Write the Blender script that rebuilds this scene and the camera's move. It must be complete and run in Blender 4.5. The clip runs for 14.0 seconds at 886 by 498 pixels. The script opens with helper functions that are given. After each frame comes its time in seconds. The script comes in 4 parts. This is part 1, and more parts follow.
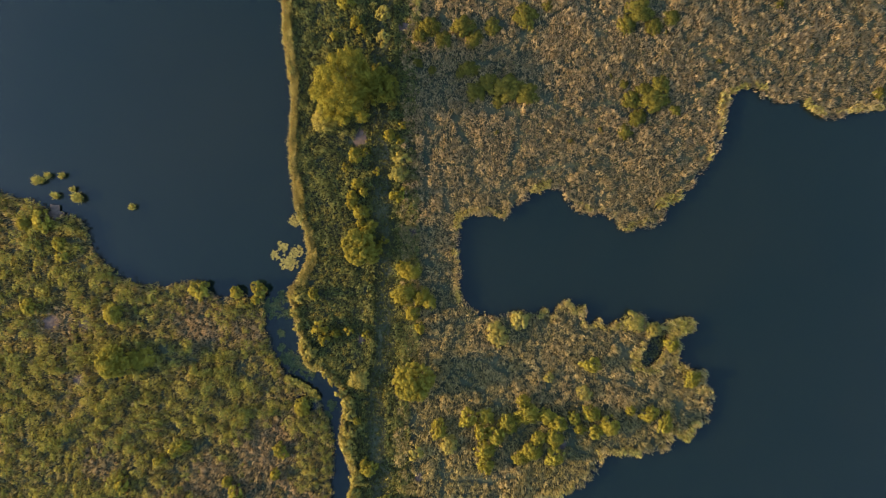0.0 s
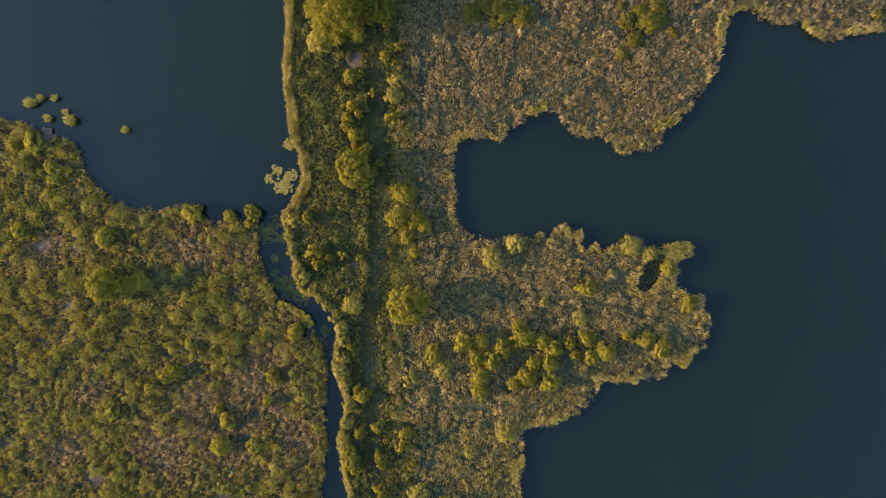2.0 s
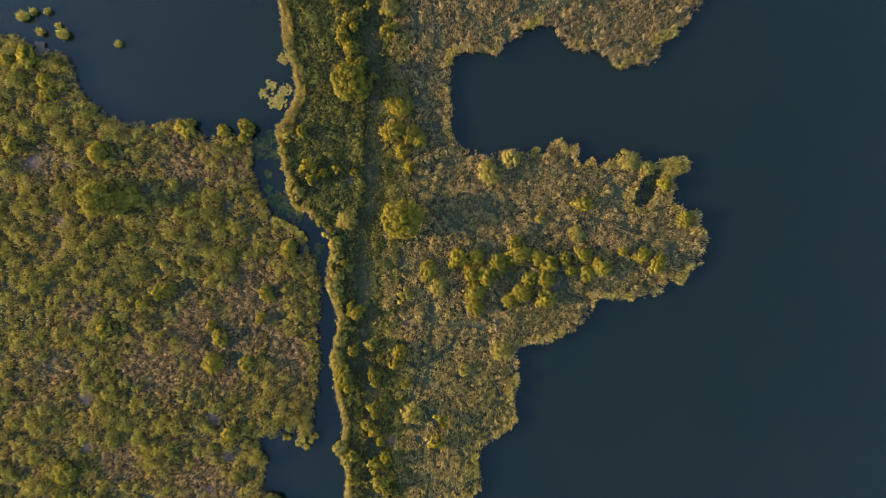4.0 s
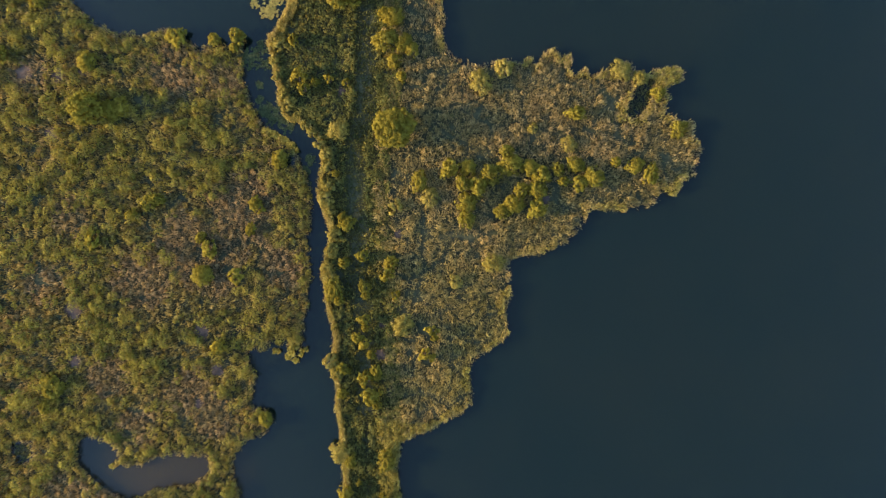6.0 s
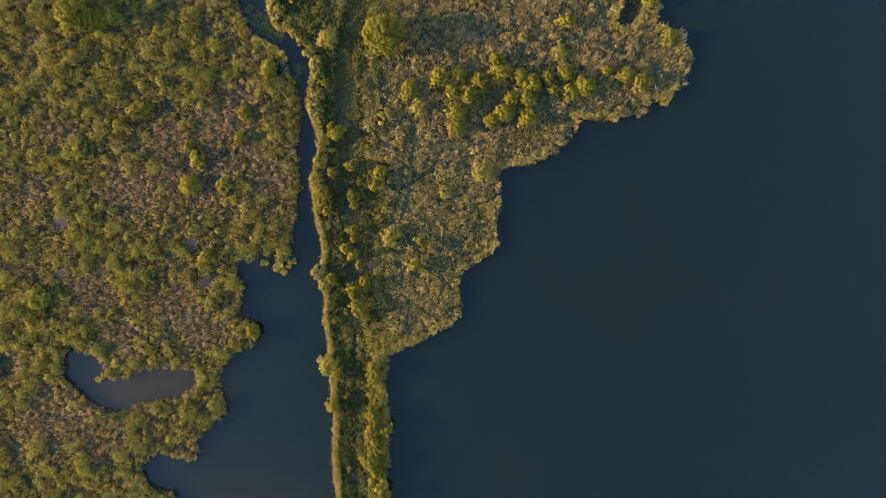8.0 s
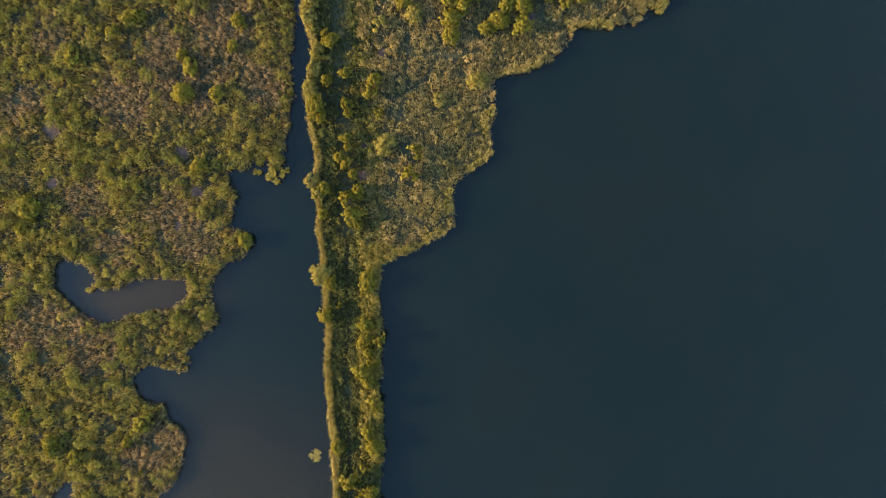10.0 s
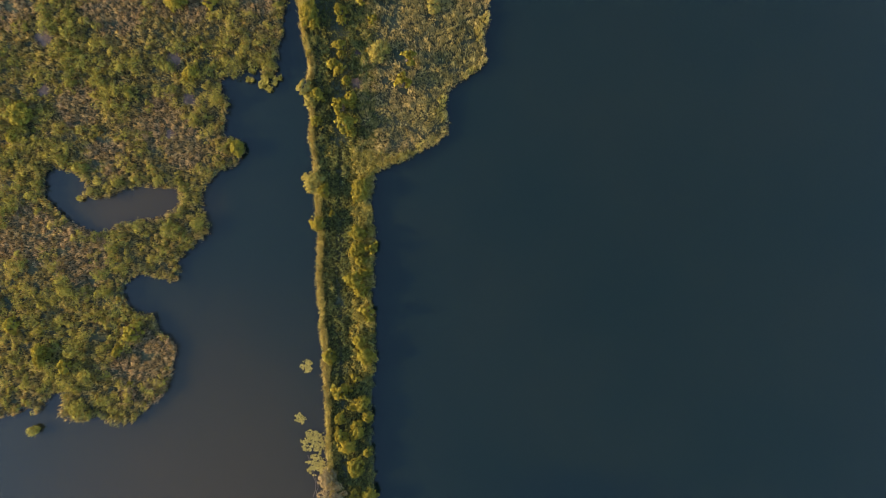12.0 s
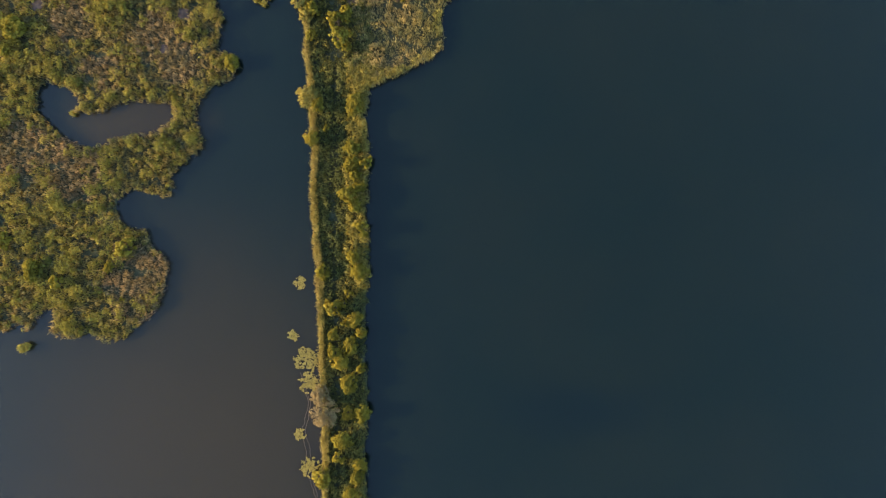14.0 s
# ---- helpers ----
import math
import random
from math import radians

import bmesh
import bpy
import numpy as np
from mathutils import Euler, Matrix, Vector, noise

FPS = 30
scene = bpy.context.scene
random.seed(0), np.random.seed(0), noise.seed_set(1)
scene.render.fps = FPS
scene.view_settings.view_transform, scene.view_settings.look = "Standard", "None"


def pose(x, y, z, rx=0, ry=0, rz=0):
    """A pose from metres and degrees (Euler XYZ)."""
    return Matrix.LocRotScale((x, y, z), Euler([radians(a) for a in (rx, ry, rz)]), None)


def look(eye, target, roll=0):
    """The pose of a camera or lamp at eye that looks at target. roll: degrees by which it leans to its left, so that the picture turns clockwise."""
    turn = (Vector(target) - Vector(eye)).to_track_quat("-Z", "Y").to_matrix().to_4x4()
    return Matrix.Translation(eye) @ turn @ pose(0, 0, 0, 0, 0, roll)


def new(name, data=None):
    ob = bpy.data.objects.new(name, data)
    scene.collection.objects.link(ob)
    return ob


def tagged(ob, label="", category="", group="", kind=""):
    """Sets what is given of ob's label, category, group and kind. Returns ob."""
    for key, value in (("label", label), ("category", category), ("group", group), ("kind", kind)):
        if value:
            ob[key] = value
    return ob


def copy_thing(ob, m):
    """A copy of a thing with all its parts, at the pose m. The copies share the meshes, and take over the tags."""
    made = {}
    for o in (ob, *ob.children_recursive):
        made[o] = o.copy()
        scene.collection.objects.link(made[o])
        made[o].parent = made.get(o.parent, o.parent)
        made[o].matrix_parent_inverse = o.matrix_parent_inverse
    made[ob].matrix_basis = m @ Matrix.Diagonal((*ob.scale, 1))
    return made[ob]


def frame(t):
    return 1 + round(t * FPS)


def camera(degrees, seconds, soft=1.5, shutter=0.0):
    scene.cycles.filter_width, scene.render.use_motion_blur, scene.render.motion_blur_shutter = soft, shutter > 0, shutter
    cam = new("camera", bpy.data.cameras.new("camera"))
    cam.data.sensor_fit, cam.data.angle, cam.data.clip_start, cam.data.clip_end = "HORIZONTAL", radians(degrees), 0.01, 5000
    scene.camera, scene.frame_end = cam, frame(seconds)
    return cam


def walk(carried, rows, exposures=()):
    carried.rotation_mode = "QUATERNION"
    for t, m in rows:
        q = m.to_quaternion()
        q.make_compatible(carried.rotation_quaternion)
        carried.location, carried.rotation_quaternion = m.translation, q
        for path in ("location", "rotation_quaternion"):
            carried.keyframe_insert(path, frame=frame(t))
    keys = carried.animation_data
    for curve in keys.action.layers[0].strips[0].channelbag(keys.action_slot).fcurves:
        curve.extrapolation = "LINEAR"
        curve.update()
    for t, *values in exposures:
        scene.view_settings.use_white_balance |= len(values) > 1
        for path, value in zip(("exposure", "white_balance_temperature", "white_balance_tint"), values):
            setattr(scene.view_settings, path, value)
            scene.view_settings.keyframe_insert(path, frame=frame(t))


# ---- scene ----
# ---- the flight: a drone about 135 m up, looking straight down and gliding south ----
cam = camera(70.0, 14.0, soft=1.13)
PATH = [
    (0.0, 0.0, 0.0, 135.0, -2.76, 2.523, 0.0),
    (0.5, 0.07, -3.77, 134.91, -2.691, 2.498, 0.076),
    (1.0, 0.19, -8.07, 134.81, -2.621, 2.474, 0.153),
    (1.5, 0.4, -12.22, 134.72, -2.551, 2.45, 0.229),
    (2.0, 0.78, -16.82, 134.63, -2.482, 2.425, 0.305),
    (2.5, 1.11, -21.18, 134.54, -2.412, 2.401, 0.382),
    (3.0, 1.29, -25.92, 134.44, -2.343, 2.377, 0.458),
    (5.5, 2.92, -49.55, 133.98, -1.995, 2.255, 0.84),
    (6.0, 3.48, -54.56, 133.89, -1.926, 2.231, 0.916),
    (6.5, 4.12, -59.19, 133.79, -1.856, 2.206, 0.992),
    (7.0, 4.73, -64.17, 133.7, -1.787, 2.182, 1.069),
    (7.5, 5.3, -68.86, 133.61, -1.717, 2.157, 1.145),
    (8.0, 5.77, -73.95, 133.52, -1.648, 2.133, 1.221),
    (10.5, 7.74, -98.56, 133.05, -1.3, 2.011, 1.603),
    (11.0, 8.2, -103.65, 132.96, -1.23, 1.987, 1.68),
    (11.5, 8.64, -108.35, 132.87, -1.161, 1.963, 1.756),
    (12.0, 9.11, -113.25, 132.77, -1.091, 1.938, 1.832),
    (12.5, 9.53, -117.71, 132.68, -1.022, 1.914, 1.909),
    (13.0, 10.0, -122.44, 132.59, -0.952, 1.89, 1.985),
    (13.5, 10.23, -126.82, 132.49, -0.883, 1.865, 2.061),
    (14.0, 10.66, -131.4, 132.4, -0.813, 1.841, 2.138),
]
walk(cam, [(t, pose(x, y, z, rx, ry, rz)) for t, x, y, z, rx, ry, rz in PATH], exposures=[(0.0, 2.52), (14.0, 2.52)])

# ---- world, sun ----
SUN_UP, SUN_FROM = 17.0, 264.0
world = bpy.data.worlds.new("evening_sky")
scene.world = world
world.use_nodes = True
wn = world.node_tree.nodes
sky = wn.new("ShaderNodeTexSky")
sky.sky_type, sky.sun_disc = "NISHITA", False
sky.ozone_density = 3.0
sky.sun_elevation, sky.sun_rotation = radians(SUN_UP), radians(SUN_FROM)
world.node_tree.links.new(sky.outputs[0], wn["Background"].inputs[0])
wn["Background"].inputs[1].default_value = 0.15
lamp = bpy.data.lights.new("sun", "SUN")
lamp.energy, lamp.angle, lamp.color = 2.3, radians(1.5), (1.0, 0.75, 0.375)
sun = new("sun", lamp)
to_sun = Vector((math.sin(radians(SUN_FROM)) * math.cos(radians(SUN_UP)), math.cos(radians(SUN_FROM)) * math.cos(radians(SUN_UP)), math.sin(radians(SUN_UP))))
sun.matrix_world = look(to_sun * 300, (0, 0, 0))


# ---- materials ----
def material(name, rough=0.9, spec=0.2):
    m = bpy.data.materials.new(name)
    m.use_nodes = True
    nt = m.node_tree
    b = nt.nodes["Principled BSDF"]
    b.inputs["Roughness"].default_value = rough
    b.inputs["Specular IOR Level"].default_value = spec
    return m, nt, b


def noise_at(nt, scale, detail=3.0, rough=0.55, offset=0.0):
    geo = nt.nodes.new("ShaderNodeNewGeometry")
    add = nt.nodes.new("ShaderNodeVectorMath")
    add.operation = "ADD"
    add.inputs[1].default_value = (offset, offset * 0.7, 0)
    nt.links.new(geo.outputs["Position"], add.inputs[0])
    n = nt.nodes.new("ShaderNodeTexNoise")
    n.inputs["Scale"].default_value = scale
    n.inputs["Detail"].default_value = detail
    n.inputs["Roughness"].default_value = rough
    nt.links.new(add.outputs[0], n.inputs["Vector"])
    return n.outputs["Fac"]


def ramp(nt, fac, stops):
    r = nt.nodes.new("ShaderNodeValToRGB")
    e = r.color_ramp.elements
    while len(e) < len(stops):
        e.new(0.5)
    for k, (p, c) in enumerate(stops):
        e[k].position, e[k].color = p, (*c, 1)
    nt.links.new(fac, r.inputs["Fac"])
    return r.outputs["Color"]


def mix(nt, fac, a, b, blend="MIX"):
    m = nt.nodes.new("ShaderNodeMix")
    m.data_type, m.blend_type = "RGBA", blend
    for sock, v in ((m.inputs[0], fac), (m.inputs[6], a), (m.inputs[7], b)):
        if isinstance(v, (int, float)):
            sock.default_value = v
        elif isinstance(v, tuple):
            sock.default_value = (*v, 1)
        else:
            nt.links.new(v, sock)
    return m.outputs[2]


def foliage(name, leaf, stand, stand_scale=0.12, glow=0.35, offset=0.0, per_object=False, dry=None):
    """Leaves: leaf gives the colours from leaf to leaf, stand the colours that drift over several metres."""
    m, nt, b = material(name, 0.85, 0.05)
    geo = nt.nodes.new("ShaderNodeNewGeometry")
    one = ramp(nt, geo.outputs["Random Per Island"], leaf)
    drift = ramp(nt, noise_at(nt, stand_scale, 3.0, 0.6, offset), stand)
    col = mix(nt, 0.62, one, drift)
    if dry:
        # the older, drier stand north of the bay
        sep = nt.nodes.new("ShaderNodeSeparateXYZ")
        nt.links.new(geo.outputs["Position"], sep.inputs[0])
        mr = nt.nodes.new("ShaderNodeMapRange")
        mr.inputs[1].default_value, mr.inputs[2].default_value, mr.inputs[4].default_value = -80.0, 20.0, 0.72
        nt.links.new(sep.outputs["Y"], mr.inputs[0])
        col = mix(nt, mr.outputs[0], col, dry)
    clump = ramp(nt, noise_at(nt, 1.25, 2.0, 0.5, offset + 5), [(0.34, (0.80, 0.81, 0.84)), (0.66, (1.17, 1.15, 1.12))])
    col = mix(nt, 1.0, col, clump, "MULTIPLY")
    if per_object:
        info = nt.nodes.new("ShaderNodeObjectInfo")
        own = ramp(nt, info.outputs["Random"], [(0.0, leaf[0][1]), (0.5, stand[0][1]), (1.0, stand[-1][1])])
        col = mix(nt, 0.4, col, own)
    nt.links.new(col, b.inputs["Base Color"])
    tr = nt.nodes.new("ShaderNodeBsdfTranslucent")
    nt.links.new(col, tr.inputs["Color"])
    ms = nt.nodes.new("ShaderNodeMixShader")
    ms.inputs[0].default_value = glow
    nt.links.new(b.outputs[0], ms.inputs[1])
    nt.links.new(tr.outputs[0], ms.inputs[2])
    nt.links.new(ms.outputs[0], nt.nodes["Material Output"].inputs["Surface"])
    return m


REED = foliage("reed_leaf", [(0, (0.36, 0.275, 0.092)), (0.5, (0.47, 0.352, 0.11)), (1, (0.58, 0.437, 0.15))],
    [(0.3, (0.28, 0.25, 0.07)), (0.48, (0.50, 0.372, 0.115)), (0.68, (0.57, 0.39, 0.155))], 0.07, 0.45, 0.0, False, (0.48, 0.315, 0.158))
FRINGE = foliage("fringe_reed_leaf", [(0.0, (0.42, 0.34, 0.095)), (1.0, (0.64, 0.50, 0.165))], [(0.3, (0.47, 0.385, 0.10)), (0.7, (0.58, 0.44, 0.15))], 0.15, 0.5, 11)
SHORE = foliage("shore_reed_leaf", [(0.0, (0.28, 0.225, 0.06)), (1.0, (0.48, 0.36, 0.105))], [(0.35, (0.26, 0.235, 0.05)), (0.5, (0.37, 0.295, 0.075)), (0.65, (0.50, 0.345, 0.15))], 0.12, 0.45, 17)
HERB = foliage("dike_herb_leaf", [(0, (0.115, 0.135, 0.05)), (0.6, (0.20, 0.19, 0.053)), (1, (0.36, 0.295, 0.07))],
    [(0.35, (0.135, 0.155, 0.05)), (0.58, (0.235, 0.215, 0.058)), (0.75, (0.36, 0.285, 0.085))], 0.2, 0.5, 23)
# green track grass, its colour darkened to stand for the shrubs' shade
GRASS = foliage("track_grass_shaded_leaf", [(0, (0.04, 0.05, 0.016)), (1, (0.135, 0.118, 0.032))],
    [(0.3, (0.055, 0.067, 0.02)), (0.7, (0.13, 0.105, 0.032))], 0.3, 0.3, 31)
SCRUB = foliage("marsh_scrub_leaf", [(0, (0.185, 0.165, 0.040)), (0.5, (0.265, 0.222, 0.045)), (1, (0.345, 0.275, 0.053))],
    [(0.3, (0.17, 0.178, 0.039)), (0.5, (0.28, 0.238, 0.042)), (0.7, (0.35, 0.255, 0.058))], 0.09, 0.48, 41)
SEDGE = foliage("marsh_sedge_leaf", [(0, (0.28, 0.212, 0.078)), (0.5, (0.36, 0.27, 0.088)), (1, (0.44, 0.325, 0.11))],
    [(0.3, (0.25, 0.215, 0.06)), (0.5, (0.365, 0.27, 0.085)), (0.7, (0.39, 0.255, 0.115))], 0.05, 0.5, 41)
LAWN = foliage("lawn_sedge_leaf", [(0, (0.27, 0.19, 0.09)), (0.6, (0.36, 0.248, 0.112)), (1, (0.45, 0.315, 0.14))],
    [(0.3, (0.28, 0.215, 0.083)), (0.6, (0.38, 0.25, 0.125))], 0.2, 0.45, 47)
WILLOW = foliage("willow_leaf", [(0, (0.195, 0.157, 0.026)), (0.5, (0.31, 0.24, 0.032)), (1, (0.43, 0.318, 0.044))],
    [(0.3, (0.235, 0.20, 0.03)), (0.7, (0.375, 0.278, 0.04))], 0.2, 0.5, 57, True)
ALDER = foliage("alder_leaf", [(0.0, (0.07, 0.066, 0.014)), (0.5, (0.14, 0.112, 0.018)), (1.0, (0.26, 0.19, 0.028))],
    [(0.3, (0.085, 0.08, 0.015)), (0.7, (0.19, 0.14, 0.022))], 0.35, 0.42, 61)
TREE_LEAF = foliage("tree_leaf", [(0, (0.11, 0.097, 0.016)), (0.5, (0.20, 0.165, 0.02)), (1, (0.31, 0.24, 0.03))],
    [(0.3, (0.145, 0.13, 0.019)), (0.7, (0.27, 0.205, 0.027))], 0.3, 0.45, 67)
SALLOW = foliage("sallow_leaf", [(0, (0.24, 0.19, 0.04)), (1, (0.46, 0.345, 0.085))],
    [(0.3, (0.30, 0.24, 0.05)), (0.7, (0.40, 0.305, 0.072))], 0.2, 0.5, 71, True)
TWIG = foliage("willow_twig", [(0.0, (0.19, 0.135, 0.06)), (1.0, (0.40, 0.29, 0.125))], [(0.3, (0.24, 0.18, 0.08)), (0.7, (0.34, 0.24, 0.11))], 0.4, 0.4, 74)
TUFT = foliage("tussock_leaf", [(0.0, (0.17, 0.15, 0.035)), (1.0, (0.38, 0.30, 0.065))], [(0.3, (0.21, 0.18, 0.04)), (0.7, (0.31, 0.25, 0.055))], 0.5, 0.35, 79)
LILY = foliage("lily_leaf", [(0.0, (0.25, 0.18, 0.045)), (1.0, (0.48, 0.35, 0.09))], [(0.3, (0.29, 0.215, 0.05)), (0.7, (0.43, 0.31, 0.08))], 0.4, 0.3, 83)
WEED = foliage("pond_weed_leaf", [(0.0, (0.03, 0.042, 0.018)), (1.0, (0.085, 0.088, 0.034))], [(0.3, (0.04, 0.055, 0.023)), (0.7, (0.085, 0.083, 0.03))], 0.4, 0.1, 89)


def bark_material():
    m, nt, b = material("bark", 0.95, 0.1)
    nt.links.new(ramp(nt, noise_at(nt, 6.0), [(0.3, (0.05, 0.035, 0.025)), (0.7, (0.16, 0.12, 0.085))]), b.inputs["Base Color"])
    return m


def soil_material():
    m, nt, b = material("wet_soil_haze_lift", 0.9, 0.1)
    # peat tone raised towards green, so haze over the shaded gaps sits in the colour
    coarse = ramp(nt, noise_at(nt, 0.12), [(0.35, (0.034, 0.038, 0.022)), (0.55, (0.05, 0.05, 0.027)), (0.7, (0.07, 0.062, 0.032))])
    fine = ramp(nt, noise_at(nt, 2.2, 5), [(0.3, (0.55, 0.55, 0.5)), (0.7, (1.3, 1.25, 1.1))])
    nt.links.new(mix(nt, 1.0, coarse, fine, "MULTIPLY"), b.inputs["Base Color"])
    bump = nt.nodes.new("ShaderNodeBump")
    bump.inputs["Distance"].default_value = 0.15
    nt.links.new(noise_at(nt, 1.6, 5), bump.inputs["Height"])
    nt.links.new(bump.outputs[0], b.inputs["Normal"])
    return m


def bare_material():
    m, nt, b = material("bare_peat", 0.95, 0.15)
    nt.links.new(ramp(nt, noise_at(nt, 1.2, 5), [(0.3, (0.05, 0.033, 0.023)), (0.7, (0.11, 0.072, 0.052))]), b.inputs["Base Color"])
    return m


def water_material():
    m, nt, b = material("lake_water", 0.12, 0.5)
    b.inputs["IOR"].default_value = 1.33
    # clear dark water with silt stirred up in the shallow south-west basin and in the marsh pool
    geo = nt.nodes.new("ShaderNodeNewGeometry")
    wobble = noise_at(nt, 0.03, 4)

    def around(x, y, near, far, stretch=1.0, rough=30.0):
        d = nt.nodes.new("ShaderNodeVectorMath")
        d.operation = "SUBTRACT"
        d.inputs[1].default_value = (x, y, 0)
        nt.links.new(geo.outputs["Position"], d.inputs[0])
        sc = nt.nodes.new("ShaderNodeVectorMath")
        sc.operation = "MULTIPLY"
        sc.inputs[1].default_value = (1 / stretch, 1, 1)
        nt.links.new(d.outputs[0], sc.inputs[0])
        ln = nt.nodes.new("ShaderNodeVectorMath")
        ln.operation = "LENGTH"
        nt.links.new(sc.outputs[0], ln.inputs[0])
        add = nt.nodes.new("ShaderNodeMath")
        add.operation = "MULTIPLY_ADD"
        add.inputs[1].default_value = rough
        nt.links.new(wobble, add.inputs[0])
        nt.links.new(ln.outputs["Value"], add.inputs[2])
        mr = nt.nodes.new("ShaderNodeMapRange")
        mr.interpolation_type = "SMOOTHSTEP"
        mr.inputs[1].default_value, mr.inputs[2].default_value = near + rough / 2, far + rough / 2
        mr.inputs[3].default_value, mr.inputs[4].default_value = 1.0, 0.0
        nt.links.new(add.outputs[0], mr.inputs[0])
        return mr.outputs[0]

    silt = nt.nodes.new("ShaderNodeMath")
    silt.operation = "MAXIMUM"
    nt.links.new(around(-45, -185, 10, 75), silt.inputs[0])
    nt.links.new(around(-60, -109, 4, 14, 1.6, 6), silt.inputs[1])
    sep = nt.nodes.new("ShaderNodeSeparateXYZ")
    nt.links.new(nt.nodes.new("ShaderNodeNewGeometry").outputs["Position"], sep.inputs[0])
    west = nt.nodes.new("ShaderNodeMapRange")
    west.inputs[1].default_value, west.inputs[2].default_value, west.inputs[3].default_value, west.inputs[4].default_value = -16.0, -9.0, 1.0, 0.0
    nt.links.new(sep.outputs["X"], west.inputs[0])
    murk = nt.nodes.new("ShaderNodeMath")
    murk.operation = "MULTIPLY"
    nt.links.new(silt.outputs[0], murk.inputs[0])
    nt.links.new(west.outputs[0], murk.inputs[1])
    bay = nt.nodes.new("ShaderNodeMath")
    bay.operation = "MULTIPLY"
    bay.inputs[1].default_value = 0.08
    nt.links.new(around(-56, 22, 5, 38), bay.inputs[0])
    both = nt.nodes.new("ShaderNodeMath")
    both.operation = "MAXIMUM"
    nt.links.new(murk.outputs[0], both.inputs[0])
    nt.links.new(bay.outputs[0], both.inputs[1])
    weed = around(38, -166, 2, 9, 2.4, 12)
    deep = ramp(nt, noise_at(nt, 0.03, 4), [(0.35, (0.0032, 0.0068, 0.0045)), (0.65, (0.0046, 0.0076, 0.0046))])
    nt.links.new(mix(nt, both.outputs[0], mix(nt, weed, deep, (0.0025, 0.0058, 0.0048)), (0.0200, 0.0144, 0.0052)), b.inputs["Base Color"])
    # the murk spreads the light under the surface, so shadows lie soft on it
    b.subsurface_method = "BURLEY"
    b.inputs["Subsurface Weight"].default_value = 1.0
    b.inputs["Subsurface Radius"].default_value = (1.0, 1.0, 1.0)
    b.inputs["Subsurface Scale"].default_value = 4.5
    bump = nt.nodes.new("ShaderNodeBump")
    bump.inputs["Distance"].default_value = 0.02
    nt.links.new(noise_at(nt, 1.5, 4), bump.inputs["Height"])
    nt.links.new(bump.outputs[0], b.inputs["Normal"])
    return m


BARK, SOIL, PEAT, WATER = bark_material(), soil_material(), bare_material(), water_material()

# ---- the plan: shores as control points in metres, north to south or along the bank ----
DIKE_WEST_NORTH = [(-39.9, 46.1), (-39.8, 41.4), (-39.3, 35.5), (-38.2, 28.4), (-38.2, 22.5), (-38.8, 15.3), (-38.1, 7.5), (-37.1, 0.9),
    (-35.4, -3.8), (-35.2, -8.6), (-37.2, -12.5), (-39.1, -15.6), (-38.2, -19.9), (-36.9, -24.8), (-36.8, -29.1), (-34.9, -32.4), (-33, -32.5),
    (-29.3, -35.2), (-27.5, -38.5), (-27.7, -43.1), (-28.4, -47.9), (-27.2, -51.6), (-25.7, -55.2), (-26.1, -58.9), (-27.2, -63.8), (-26.6, -68.7),
    (-25.4, -74.9), (-24.5, -79.2)]
DIKE_WEST_SOUTH = [(-24.9, -84.8), (-24.1, -89), (-23.9, -93.8), (-23, -98.6), (-22.7, -103.5), (-22, -108.3), (-21.4, -114.4), (-21.6, -121.3),
    (-20.8, -129.6), (-20.2, -136.7), (-19.4, -145), (-18.7, -153.3), (-18.3, -160.4), (-17.5, -172.3), (-17.2, -179.5), (-17, -186.1)]
NORTH_SHORE = [(84.5, 22.7), (80.4, 22.3), (77.1, 21.9), (73.7, 20.7), (70.9, 21.7), (68.6, 23.5), (65.7, 24.3), (61.7, 24.3), (59, 26.6), (56, 27),
    (53.5, 25.9), (52.6, 22.4), (51.6, 17.2), (50.2, 13.1), (47.7, 9.6), (43.8, 4.4), (40.4, 3.2), (39.8, -0.7), (35.1, -1.8), (31.6, -1.8),
    (28.5, 0.8), (23.3, 1.4), (21, 3.2), (19.8, 6.2), (16.8, 6.9), (12.7, 5.4), (9.7, 3.2), (7.4, 0.7), (4.4, 1.1), (0.8, 0.8)]
BAY = [(-1.4, 0.2), (-2.6, -3.4), (-2.9, -7.5), (-2.8, -11.6), (-2.5, -14.6), (-1.7, -17), (-0.3, -18.9), (2.4, -20.5), (5, -21.2), (7.1, -20.7), (10.1, -20.1), (12.8, -20.2),
    (13.7, -21.9), (14.8, -19.9), (16, -19.5), (17.2, -20.4), (18.9, -18.6), (20.9, -17.6), (21.9, -19), (24.2, -18.6), (23.9, -21), (24.3, -22.5),
    (25.5, -23), (27.2, -21.3), (28.7, -22.8), (31.3, -21.8), (33.1, -21.7), (34, -20.3), (37.2, -20.5), (37.5, -22.1), (40.1, -22.4),
    (41.8, -21.7), (44.7, -21.2), (46.7, -21.7)]
